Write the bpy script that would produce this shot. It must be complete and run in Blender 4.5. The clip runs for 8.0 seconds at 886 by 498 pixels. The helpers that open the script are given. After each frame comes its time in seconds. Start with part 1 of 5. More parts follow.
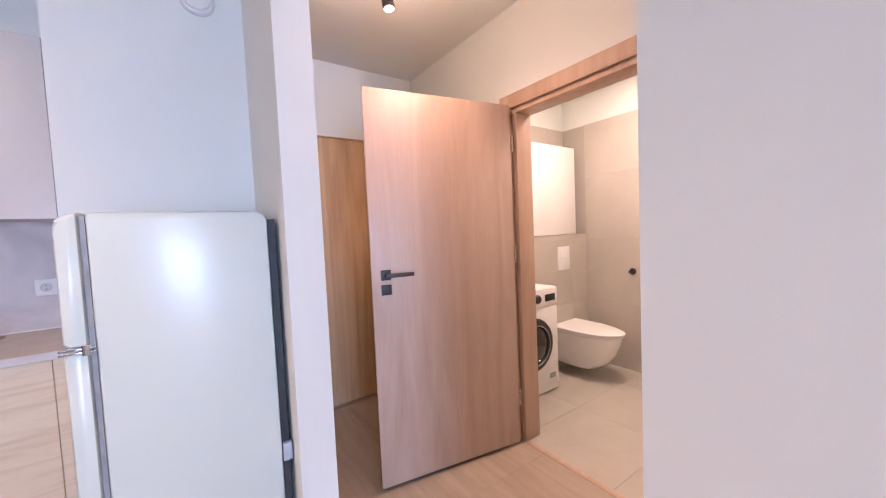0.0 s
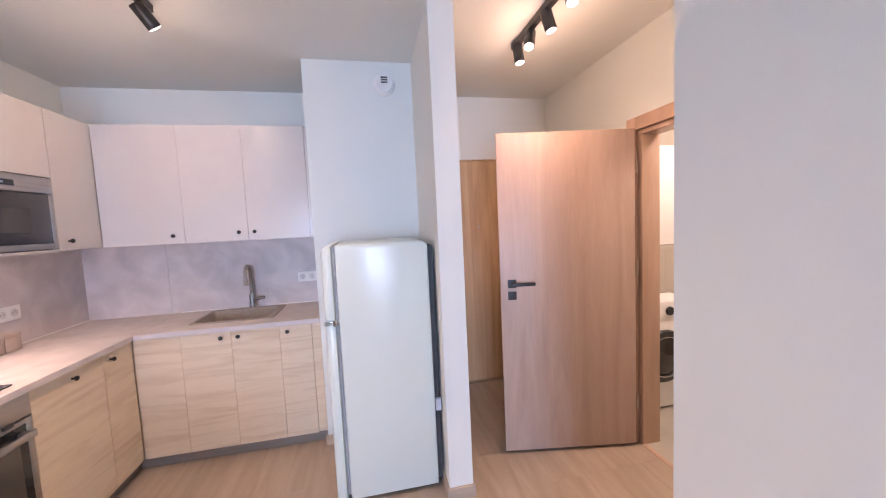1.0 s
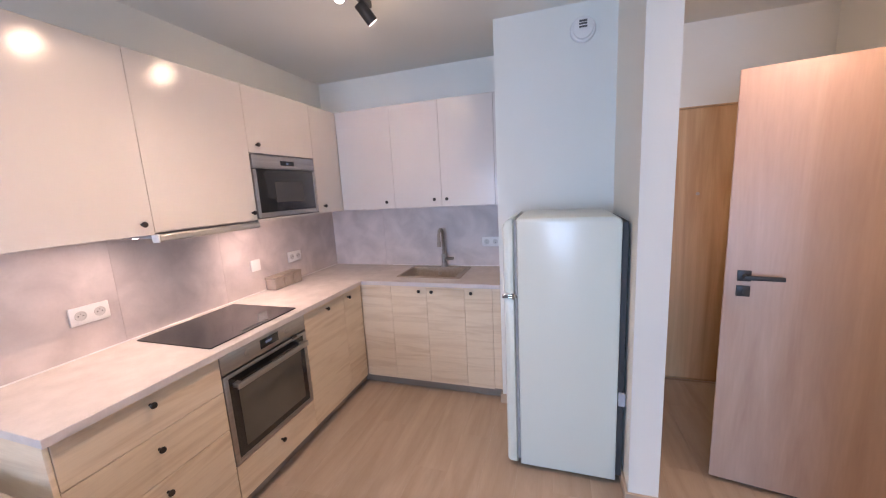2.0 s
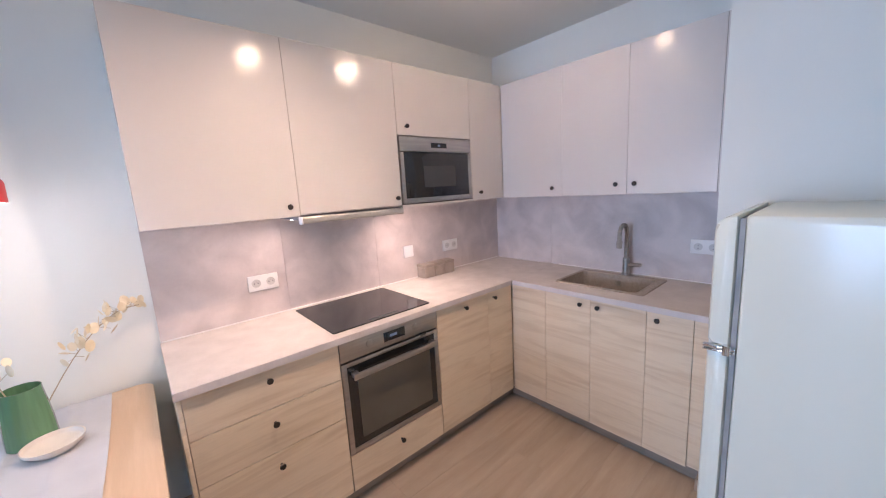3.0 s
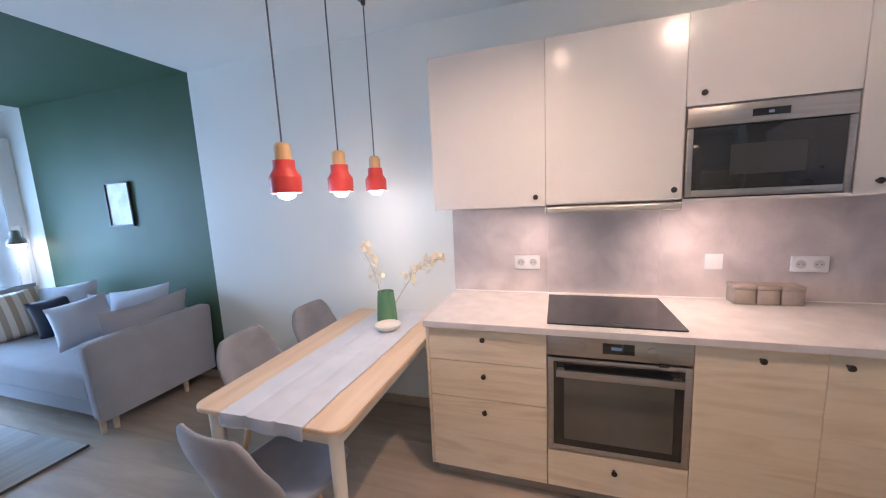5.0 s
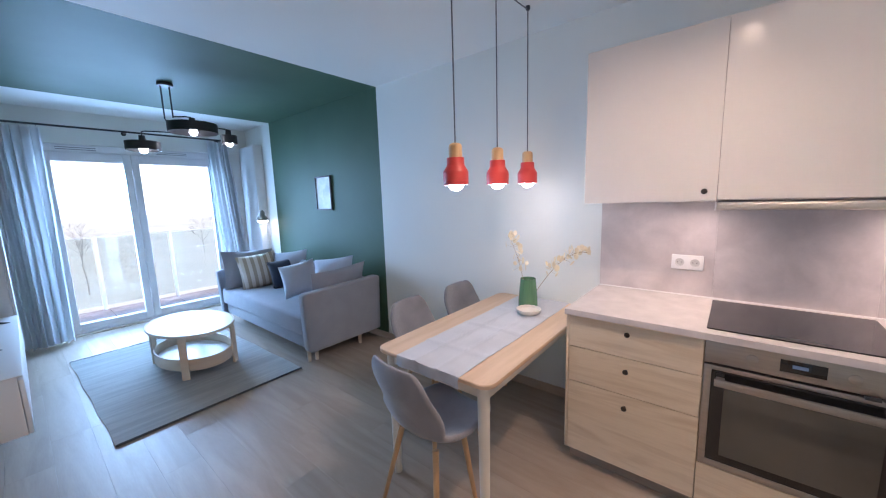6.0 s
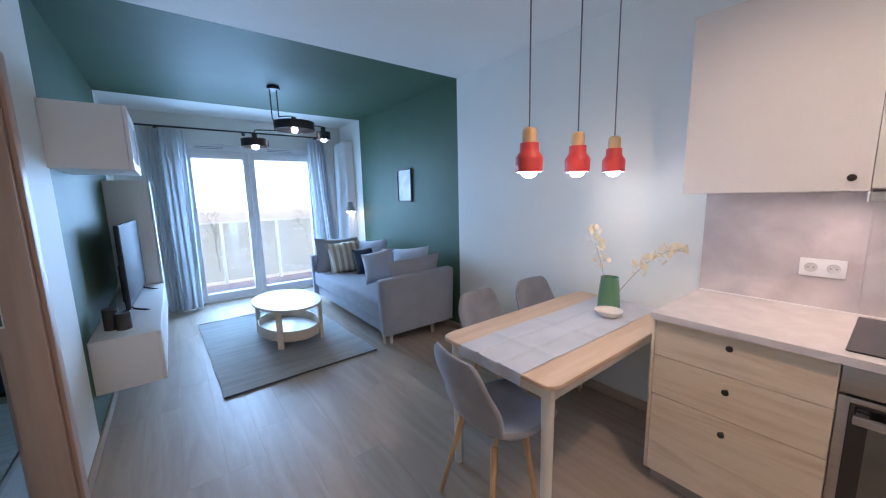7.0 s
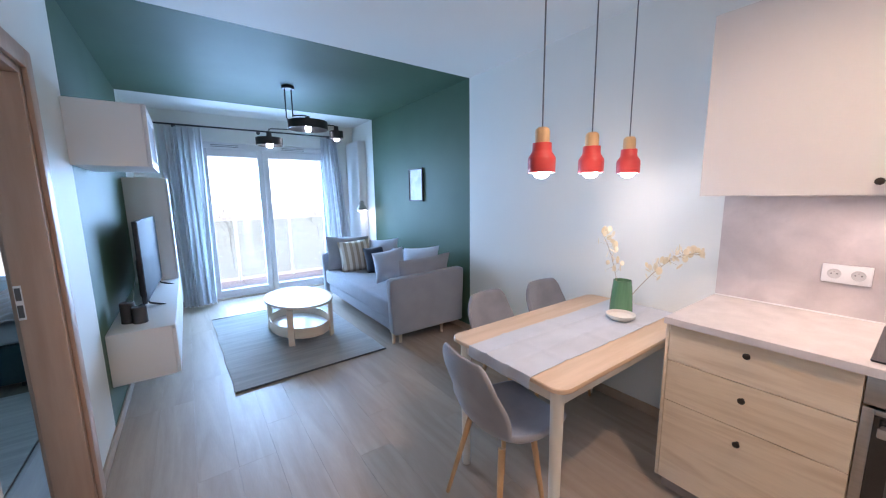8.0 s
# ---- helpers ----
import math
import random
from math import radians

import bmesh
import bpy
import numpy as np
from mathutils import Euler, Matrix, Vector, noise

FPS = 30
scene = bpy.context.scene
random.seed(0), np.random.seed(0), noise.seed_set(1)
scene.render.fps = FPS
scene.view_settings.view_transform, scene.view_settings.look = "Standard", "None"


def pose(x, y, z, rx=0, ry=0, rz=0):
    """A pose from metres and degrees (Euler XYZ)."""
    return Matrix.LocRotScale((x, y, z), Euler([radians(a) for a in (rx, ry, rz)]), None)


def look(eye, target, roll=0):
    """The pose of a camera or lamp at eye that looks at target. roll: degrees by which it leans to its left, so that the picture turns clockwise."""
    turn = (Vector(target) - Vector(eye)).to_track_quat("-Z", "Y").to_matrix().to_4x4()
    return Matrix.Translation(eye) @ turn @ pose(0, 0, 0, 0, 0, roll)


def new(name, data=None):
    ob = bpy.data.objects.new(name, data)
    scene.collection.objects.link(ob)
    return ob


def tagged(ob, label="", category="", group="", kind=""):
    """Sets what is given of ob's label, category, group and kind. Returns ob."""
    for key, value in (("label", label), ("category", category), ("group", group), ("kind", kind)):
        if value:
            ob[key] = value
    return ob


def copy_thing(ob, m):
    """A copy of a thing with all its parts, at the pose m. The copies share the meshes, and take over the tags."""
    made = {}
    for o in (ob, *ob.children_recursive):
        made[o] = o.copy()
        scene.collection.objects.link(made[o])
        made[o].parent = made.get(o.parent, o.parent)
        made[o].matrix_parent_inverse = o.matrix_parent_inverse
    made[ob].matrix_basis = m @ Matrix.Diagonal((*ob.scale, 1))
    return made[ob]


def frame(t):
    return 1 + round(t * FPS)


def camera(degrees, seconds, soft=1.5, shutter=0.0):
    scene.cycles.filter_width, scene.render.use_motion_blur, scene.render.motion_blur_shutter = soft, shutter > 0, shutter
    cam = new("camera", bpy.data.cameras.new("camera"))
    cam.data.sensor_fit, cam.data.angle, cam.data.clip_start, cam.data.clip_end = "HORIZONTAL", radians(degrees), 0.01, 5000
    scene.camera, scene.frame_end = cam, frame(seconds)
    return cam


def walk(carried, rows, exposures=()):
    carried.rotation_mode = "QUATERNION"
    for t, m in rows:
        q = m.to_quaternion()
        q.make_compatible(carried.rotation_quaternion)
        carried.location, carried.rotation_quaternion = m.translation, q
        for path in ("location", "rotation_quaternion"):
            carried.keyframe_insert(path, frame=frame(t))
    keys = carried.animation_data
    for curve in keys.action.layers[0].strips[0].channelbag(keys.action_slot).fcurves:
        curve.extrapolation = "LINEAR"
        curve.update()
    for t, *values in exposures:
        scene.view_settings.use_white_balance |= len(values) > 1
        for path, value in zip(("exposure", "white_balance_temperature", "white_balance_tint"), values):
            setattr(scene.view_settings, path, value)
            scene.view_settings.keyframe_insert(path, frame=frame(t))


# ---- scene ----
cam = camera(102.7, 8.0, soft=1.15)
PATH = [
    (0, (2.215, -0.196, 1.331), (3.354, 1.445, 1.23), -2.5),
    (0.5, (2.123, -0.416, 1.456), (2.957, 1.399, 1.352), -2.5),
    (1, (2.133, -0.64, 1.527), (2.532, 1.314, 1.377), -2.7),
    (1.5, (2.15, -0.701, 1.577), (2.072, 1.283, 1.335), -2.7),
    (2, (2.14, -0.547, 1.599), (1.531, 1.33, 1.268), -3.1),
    (2.2, (2.139, -0.462, 1.593), (1.331, 1.335, 1.244), -3.3),
    (3.3, (2.121, 0.156, 1.551), (0.445, 1.197, 1.226), -3.4),
    (3.5, (2.098, 0.257, 1.559), (0.324, 1.122, 1.233), -3.5),
    (4, (2.06, 0.46, 1.567), (0.12, 0.833, 1.257), -3.4),
    (4.2, (2.067, 0.533, 1.564), (0.095, 0.666, 1.263), -3.4),
    (5.3, (2.383, 0.674, 1.525), (0.586, -0.16, 1.245), -2.4),
    (5.5, (2.435, 0.683, 1.527), (0.712, -0.293, 1.247), -2.2),
    (6, (2.484, 0.676, 1.526), (0.959, -0.585, 1.237), -1.8),
    (6.5, (2.442, 0.678, 1.506), (1.133, -0.806, 1.211), -1.6),
    (7, (2.416, 0.694, 1.488), (1.218, -0.878, 1.187), -1.4),
    (7.5, (2.403, 0.695, 1.483), (1.254, -0.914, 1.177), -1.2),
    (8, (2.411, 0.69, 1.487), (1.26, -0.918, 1.187), -0.8),
]
EXPOSURES = [(0.0, 0.29, 6600, 35), (0.5, 0.24, 6650, 34), (1.0, 0.20, 6750, 33), (1.5, 0.10, 6800, 32), (2.0, -0.08, 6700, 29), (3.5, -0.04, 6350, 25), (4.0, -0.02, 6380, 24), (5.5, -0.18, 6130, 23), (6.0, -0.30, 5980, 22), (6.5, -0.54, 5900, 21), (7.0, -0.46, 5990, 21), (7.5, -0.23, 6090, 22), (8.0, -0.10, 6140, 23)]
walk(cam, [(t, look(eye, target, roll)) for t, eye, target, roll in PATH], EXPOSURES)

# ---- world, sun, large lights ----
world = bpy.data.worlds.new("world")
scene.world = world
world.use_nodes = True
wn = world.node_tree
sky = wn.nodes.new("ShaderNodeTexSky")
sky.sky_type, sky.sun_disc = "NISHITA", False
sky.sun_elevation, sky.sun_rotation = radians(38), radians(200)
sky.air_density, sky.dust_density = 1.0, 1.0
wn.links.new(sky.outputs[0], wn.nodes["Background"].inputs[0])
wn.nodes["Background"].inputs[1].default_value = 0.15
sun_data = bpy.data.lights.new("sun", "SUN")
sun_data.energy, sun_data.angle, sun_data.color = 5.0, radians(6), (1.0, 0.95, 0.88)
sun = new("sun", sun_data)
sun.matrix_world = look((0, 8, 20), (3.0, 2.0, 0))

WARM = (1.0, 0.72, 0.50)
DAY = (0.345, 0.64, 1.0)
BULB = (1.0, 0.86, 0.70)


def area(name, eye, target, sx, sy, watts, color):
    d = bpy.data.lights.new(name, "AREA")
    d.shape, d.size, d.size_y, d.energy, d.color = "RECTANGLE", sx, sy, watts, color
    o = new(name, d)
    o.matrix_world = look(eye, target)
    return o


def spot(name, eye, target, watts, color=WARM, angle=95, blend=0.7, radius=0.03):
    d = bpy.data.lights.new(name, "SPOT")
    d.energy, d.color, d.spot_size, d.spot_blend, d.shadow_soft_size = watts, color, radians(angle), blend, radius
    o = new(name, d)
    o.matrix_world = look(eye, target)
    return o


def bulb_light(name, at, watts, color=BULB, radius=0.03):
    d = bpy.data.lights.new(name, "POINT")
    d.energy, d.color, d.shadow_soft_size = watts, color, radius
    o = new(name, d)
    o.location = at
    return o


for z, watts in ((0.38, 36), (0.86, 68), (1.34, 82), (1.82, 88)):
    area("daylight_window", (1.36, -5.55, z), (1.36, -3.55, z - 1.3), 1.5, 0.42, watts, DAY)
# fill lamp in the unseen bedroom window, added to light that room
area("daylight_bedroom", (4.6, -5.42, 1.3), (4.6, 0, 1.0), 1.4, 1.4, 60, DAY)

# ---- materials ----


def mat(name, c1, c2=None, scale=4.0, stretch=(1, 1, 1), rough=0.5, bump=0.0, bscale=60.0, metal=0.0, vary=0.0, fine=0.0,
        detail=5.0, lo=0.35, hi=0.65, coat=0.0, sheen=0.0, spec=0.5, distort=0.0, rvary=0.08):
    """A surface of two colours mixed by stretched noise, with a finer grain, relief and uneven gloss."""
    m = bpy.data.materials.new(name)
    m.use_nodes = True
    nt = m.node_tree
    b = nt.nodes["Principled BSDF"]
    n, l = nt.nodes.new, nt.links.new
    tc, info = n("ShaderNodeTexCoord"), n("ShaderNodeObjectInfo")
    off = n("ShaderNodeVectorMath")
    off.operation = "MULTIPLY_ADD"
    l(tc.outputs["Object"], off.inputs[0])
    off.inputs[1].default_value = stretch
    shift = n("ShaderNodeVectorMath")
    shift.operation = "SCALE"
    shift.inputs[0].default_value = (7.3, 5.1, 9.7)
    l(info.outputs["Random"], shift.inputs["Scale"])
    l(shift.outputs[0], off.inputs[2])
    big = n("ShaderNodeTexNoise")
    big.inputs["Scale"].default_value, big.inputs["Detail"].default_value = scale, detail
    big.inputs["Distortion"].default_value = distort
    l(off.outputs[0], big.inputs["Vector"])
    ramp = n("ShaderNodeValToRGB")
    ramp.color_ramp.elements[0].position, ramp.color_ramp.elements[1].position = lo, hi
    ramp.color_ramp.elements[0].color = (*c1, 1)
    ramp.color_ramp.elements[1].color = (*(c2 or [v * 0.94 for v in c1]), 1)
    l(big.outputs[0], ramp.inputs[0])
    grain = n("ShaderNodeTexNoise")
    grain.inputs["Scale"].default_value, grain.inputs["Detail"].default_value = bscale, 4.0
    l(off.outputs[0], grain.inputs["Vector"])
    hsv = n("ShaderNodeHueSaturation")
    l(ramp.outputs[0], hsv.inputs["Color"])
    total = n("ShaderNodeMath")
    total.operation = "MULTIPLY_ADD"
    l(info.outputs["Random"], total.inputs[0])
    total.inputs[1].default_value, total.inputs[2].default_value = vary, 1.0 - vary / 2 - fine / 2
    mul = n("ShaderNodeMath")
    mul.operation = "MULTIPLY_ADD"
    l(grain.outputs[0], mul.inputs[0])
    mul.inputs[1].default_value = fine
    l(total.outputs[0], mul.inputs[2])
    l(mul.outputs[0], hsv.inputs["Value"])
    l(hsv.outputs[0], b.inputs["Base Color"])
    rr = n("ShaderNodeMath")
    rr.operation = "MULTIPLY_ADD"
    l(big.outputs[0], rr.inputs[0])
    rr.inputs[1].default_value, rr.inputs[2].default_value = rvary, max(0.02, rough - rvary / 2)
    l(rr.outputs[0], b.inputs["Roughness"])
    b.inputs["Metallic"].default_value = metal
    b.inputs["Coat Weight"].default_value, b.inputs["Coat Roughness"].default_value = coat, 0.12
    b.inputs["Sheen Weight"].default_value = sheen
    b.inputs["Specular IOR Level"].default_value = spec
    if bump:
        bp = n("ShaderNodeBump")
        bp.inputs["Strength"].default_value, bp.inputs["Distance"].default_value = bump, 0.004
        l(grain.outputs[0], bp.inputs["Height"])
        l(bp.outputs[0], b.inputs["Normal"])
    return m


def glass(name, color=(1, 1, 1), rough=0.0, alpha_mix=0.85):
    """A thin pane or wall of glass: mostly clear, with a real gloss."""
    m = bpy.data.materials.new(name)
    m.use_nodes = True
    nt = m.node_tree
    nt.nodes.remove(nt.nodes["Principled BSDF"])
    n, l = nt.nodes.new, nt.links.new
    clear, gloss, mix, fres = n("ShaderNodeBsdfTransparent"), n("ShaderNodeBsdfGlossy"), n("ShaderNodeMixShader"), n("ShaderNodeFresnel")
    clear.inputs[0].default_value = (*color, 1)
    gloss.inputs["Roughness"].default_value = rough
    fres.inputs["IOR"].default_value = 1.45
    l(fres.outputs[0], mix.inputs[0])
    l(clear.outputs[0], mix.inputs[1])
    l(gloss.outputs[0], mix.inputs[2])
    l(mix.outputs[0], nt.nodes["Material Output"].inputs[0])
    return m


def glow(name, color, strength):
    m = bpy.data.materials.new(name)
    m.use_nodes = True
    b = m.node_tree.nodes["Principled BSDF"]
    b.inputs["Base Color"].default_value = (0.6, 0.6, 0.6, 1) if strength > 1 else (0.1, 0.12, 0.15, 1)
    b.inputs["Emission Color"].default_value = (*color, 1)
    b.inputs["Emission Strength"].default_value = strength
    return m


def striped(name, c1, c2, step):
    """Cloth with woven stripes across x."""
    m = mat(name, c1, c2, 1.0, rough=0.9, bump=0.4, bscale=300, sheen=0.2)
    nt = m.node_tree
    b = nt.nodes["Principled BSDF"]
    n, l = nt.nodes.new, nt.links.new
    tc, sep = n("ShaderNodeTexCoord"), n("ShaderNodeSeparateXYZ")
    l(tc.outputs["Object"], sep.inputs[0])
    wave = n("ShaderNodeMath")
    wave.operation = "SINE"
    mul = n("ShaderNodeMath")
    mul.operation = "MULTIPLY"
    mul.inputs[1].default_value = 2 * math.pi / step
    l(sep.outputs[0], mul.inputs[0])
    l(mul.outputs[0], wave.inputs[0])
    ramp = n("ShaderNodeValToRGB")
    ramp.color_ramp.elements[0].position, ramp.color_ramp.elements[1].position = 0.42, 0.58
    ramp.color_ramp.elements[0].color, ramp.color_ramp.elements[1].color = (*c1, 1), (*c2, 1)
    half = n("ShaderNodeMath")
    half.operation = "MULTIPLY_ADD"
    half.inputs[1].default_value, half.inputs[2].default_value = 0.5, 0.5
    l(wave.outputs[0], half.inputs[0])
    l(half.outputs[0], ramp.inputs[0])
    l(ramp.outputs[0], b.inputs["Base Color"])
    return m


WHITE = mat("white_paint", (0.775, 0.79, 0.745), (0.75, 0.765, 0.72), 1.2, rough=0.62, bump=0.08, bscale=180, fine=0.02)
CEIL = mat("ceiling_paint", (0.785, 0.795, 0.76), (0.765, 0.775, 0.74), 1.0, rough=0.7, bump=0.05, bscale=150)
GREEN = mat("green_paint", (0.060, 0.118, 0.068), (0.053, 0.106, 0.061), 1.4, rough=0.58, bump=0.10, bscale=160, fine=0.04, spec=0.3)
OAK = mat("oak_plank", (0.405, 0.326, 0.255), (0.333, 0.262, 0.198), 1.7, (5, 0.6, 1), rough=0.42, bump=0.10, bscale=30, vary=0.05, fine=0.16, distort=1.2, detail=7)
GAP = mat("plank_joint", (0.33, 0.26, 0.20), (0.28, 0.22, 0.17), 6, rough=0.8)
# shade under the base units is put into this darker brown
PLINTH = mat("shaded_plinth_board", (0.30, 0.255, 0.22), (0.26, 0.22, 0.185), 3, (1, 1, 8), rough=0.55, fine=0.06)
BASE = mat("skirting", (0.46, 0.37, 0.29), (0.40, 0.31, 0.23), 3, (1, 1, 8), rough=0.5, fine=0.06)
DOORWOOD = mat("door_veneer", (0.57, 0.425, 0.35), (0.45, 0.315, 0.245), 1.5, (4.2, 4.2, 0.42), rough=0.42, bump=0.06, bscale=22, fine=0.16, distort=1.6, detail=8, lo=0.32, hi=0.72)
FRAMEWOOD = mat("frame_veneer", (0.53, 0.365, 0.27), (0.46, 0.305, 0.215), 3, (6, 6, 0.6), rough=0.42, bump=0.05, bscale=30, fine=0.08)
ENTRYWOOD = mat("entry_veneer", (0.64, 0.43, 0.25), (0.46, 0.285, 0.15), 2.2, (6, 6, 0.35), rough=0.42, bump=0.05, bscale=26, fine=0.14, distort=0.9, detail=7)
ASH = mat("ash_front", (0.70, 0.585, 0.44), (0.565, 0.435, 0.30), 1.7, (0.8, 0.8, 8), rough=0.5, bump=0.08, bscale=24, fine=0.14, lo=0.46, hi=0.74, distort=1.4, detail=8)
CREAM = mat("white_front", (0.61, 0.585, 0.56), (0.60, 0.575, 0.55), 1.0, rough=0.19, spec=0.5, rvary=0.03)
TOP = mat("worktop", (0.60, 0.555, 0.525), (0.50, 0.46, 0.435), 9, rough=0.5, bump=0.08, bscale=140, fine=0.14, lo=0.3, hi=0.7, detail=8)
EDGE = mat("worktop_edge", (0.60, 0.56, 0.55), (0.54, 0.50, 0.49), 9, rough=0.5, fine=0.1)
CONCRETE = mat("concrete_panel", (0.63, 0.565, 0.545), (0.48, 0.43, 0.42), 5.5, rough=0.45, bump=0.05, bscale=70, fine=0.08, lo=0.33, hi=0.67, detail=9, distort=0.5)
HOODSTEEL = mat("satin_steel", (0.66, 0.63, 0.57), (0.58, 0.55, 0.50), 5, (1, 0.6, 16), rough=0.38, metal=0.8, fine=0.05, bscale=80)
STEEL = mat("brushed_steel", (0.46, 0.435, 0.41), (0.40, 0.38, 0.36), 5, (1, 0.6, 16), rough=0.33, metal=1.0, fine=0.06, bscale=80)
CHROME = mat("chrome", (0.8, 0.8, 0.8), rough=0.08, metal=1.0, rvary=0.02)
BLACKGLASS = mat("black_glass", (0.012, 0.012, 0.013), rough=0.06, coat=0.5, rvary=0.02)
OVENGLASS = mat("oven_window", (0.10, 0.094, 0.080), (0.065, 0.061, 0.052), 2, rough=0.10, coat=0.4, rvary=0.04)
MICROGLASS = mat("microwave_window", (0.045, 0.045, 0.045), (0.035, 0.035, 0.035), 2, rough=0.12, coat=0.3, rvary=0.03)
BLACK = mat("black_metal", (0.02, 0.02, 0.022), (0.03, 0.03, 0.032), 20, rough=0.42, bump=0.05, bscale=200)
KNOB = mat("dark_knob", (0.028, 0.022, 0.018), (0.045, 0.035, 0.028), 30, rough=0.38, metal=0.6)
FRIDGE = mat("cream_enamel", (0.68, 0.73, 0.66), (0.665, 0.715, 0.645), 1.0, rough=0.28, coat=0.15, rvary=0.04)
GASKET = mat("grey_gasket", (0.32, 0.33, 0.34), (0.25, 0.26, 0.27), 20, rough=0.6)
DARKGREY = mat("dark_back", (0.045, 0.05, 0.055), (0.03, 0.033, 0.037), 8, rough=0.6)
SINK = mat("beige_granite", (0.36, 0.31, 0.26), (0.30, 0.255, 0.21), 60, rough=0.55, bump=0.1, bscale=300, fine=0.12)
PLASTIC = mat("white_plastic", (0.82, 0.81, 0.79), rough=0.35, rvary=0.05)
# greyer than the plate: the shade inside the wells, as colour
SOCKETWELL = mat("shaded_socket_well", (0.60, 0.59, 0.57), rough=0.4)
HOLE = mat("socket_hole", (0.10, 0.10, 0.10), rough=0.6)
BOXWOOD = mat("taupe_tin", (0.36, 0.30, 0.255), (0.30, 0.25, 0.21), 12, rough=0.5, fine=0.1, bump=0.1)
RED = mat("red_lacquer", (0.62, 0.055, 0.045), (0.56, 0.045, 0.038), 6, rough=0.42, bump=0.03, bscale=120)
TURNED = mat("turned_wood", (0.66, 0.44, 0.23), (0.52, 0.32, 0.15), 5, (6, 6, 0.8), rough=0.45, fine=0.12, bscale=40, bump=0.06)
CORD = mat("grey_cord", (0.10, 0.10, 0.10), (0.15, 0.15, 0.15), 80, rough=0.8)
TABLE = mat("birch_top", (0.64, 0.475, 0.33), (0.55, 0.39, 0.255), 2.5, (0.7, 7, 1), rough=0.42, bump=0.05, bscale=30, fine=0.10)
TLEG = mat("cream_leg", (0.72, 0.68, 0.60), (0.68, 0.63, 0.55), 5, rough=0.45)
LINEN = mat("grey_linen", (0.52, 0.54, 0.575), (0.455, 0.475, 0.51), 5, rough=0.92, bump=0.35, bscale=420, fine=0.12, sheen=0.2)
CHAIR = mat("grey_chair_felt", (0.245, 0.242, 0.262), (0.20, 0.198, 0.217), 8, rough=0.9, bump=0.4, bscale=420, fine=0.18, sheen=0.3)
CHLEG = mat("chair_leg_wood", (0.58, 0.36, 0.19), (0.46, 0.27, 0.13), 4, (8, 8, 0.8), rough=0.5, fine=0.1)
SOFA = mat("sofa_weave", (0.32, 0.335, 0.375), (0.295, 0.31, 0.347), 7, rough=0.92, bump=0.5, bscale=380, fine=0.26, sheen=0.3)
CUSH = mat("pale_grey_cloth", (0.43, 0.465, 0.53), (0.395, 0.43, 0.49), 6, rough=0.92, bump=0.4, bscale=400, fine=0.17, sheen=0.3)
NAVY = mat("navy_velvet", (0.012, 0.024, 0.055), (0.008, 0.016, 0.04), 10, rough=0.8, bump=0.2, bscale=200, sheen=0.4)
STRIPE = striped("striped_cloth", (0.44, 0.37, 0.28), (0.74, 0.70, 0.63), 0.078)
RUG = mat("woven_rug", (0.66, 0.66, 0.63), (0.53, 0.53, 0.51), 3, (0.8, 9, 1), rough=0.95, bump=0.25, bscale=28, fine=0.25, sheen=0.2)
RUGEDGE = mat("rug_binding", (0.10, 0.10, 0.10), (0.07, 0.07, 0.07), 60, rough=0.95, bump=0.4, bscale=300)
BIRCH = mat("pale_birch", (0.72, 0.60, 0.46), (0.66, 0.53, 0.39), 3, (1, 1, 6), rough=0.38, fine=0.06)
LACQ = mat("white_lacquer", (0.80, 0.78, 0.755), (0.79, 0.77, 0.745), 1.0, rough=0.35, rvary=0.05)
CURTAIN = mat("grey_curtain", (0.62, 0.63, 0.64), (0.55, 0.56, 0.57), 4, (1, 1, 0.3), rough=0.9, bump=0.25, bscale=380, fine=0.12, sheen=0.2)
link = CURTAIN.node_tree.links.new
thin = CURTAIN.node_tree.nodes.new("ShaderNodeBsdfTranslucent")
thin.inputs[0].default_value = (0.92, 0.93, 0.94, 1)
both = CURTAIN.node_tree.nodes.new("ShaderNodeMixShader")
both.inputs[0].default_value = 0.62
link(CURTAIN.node_tree.nodes["Principled BSDF"].outputs[0], both.inputs[1])
link(thin.outputs[0], both.inputs[2])
link(both.outputs[0], CURTAIN.node_tree.nodes["Material Output"].inputs[0])
SCREEN = mat("tv_screen", (0.02, 0.021, 0.024), rough=0.55, spec=0.1, rvary=0.02)
STONE = mat("candle_grey", (0.075, 0.07, 0.072), (0.06, 0.056, 0.058), 14, rough=0.75, bump=0.15, bscale=90)
PVC = mat("window_pvc", (0.82, 0.83, 0.84), rough=0.30, rvary=0.04)
PANE = glass("clear_glass", (0.97, 0.985, 0.99))
RAILGLASS = glass("balcony_glass", (0.86, 0.91, 0.91))
milk = RAILGLASS.node_tree.nodes.new("ShaderNodeBsdfTranslucent")
milk.inputs[0].default_value = (0.9, 0.92, 0.92, 1)
veil = RAILGLASS.node_tree.nodes.new("ShaderNodeMixShader")
veil.inputs[0].default_value = 0.08
link = RAILGLASS.node_tree.links.new
link(RAILGLASS.node_tree.nodes["Mix Shader"].outputs[0], veil.inputs[1])
link(milk.outputs[0], veil.inputs[2])
link(veil.outputs[0], RAILGLASS.node_tree.nodes["Material Output"].inputs[0])

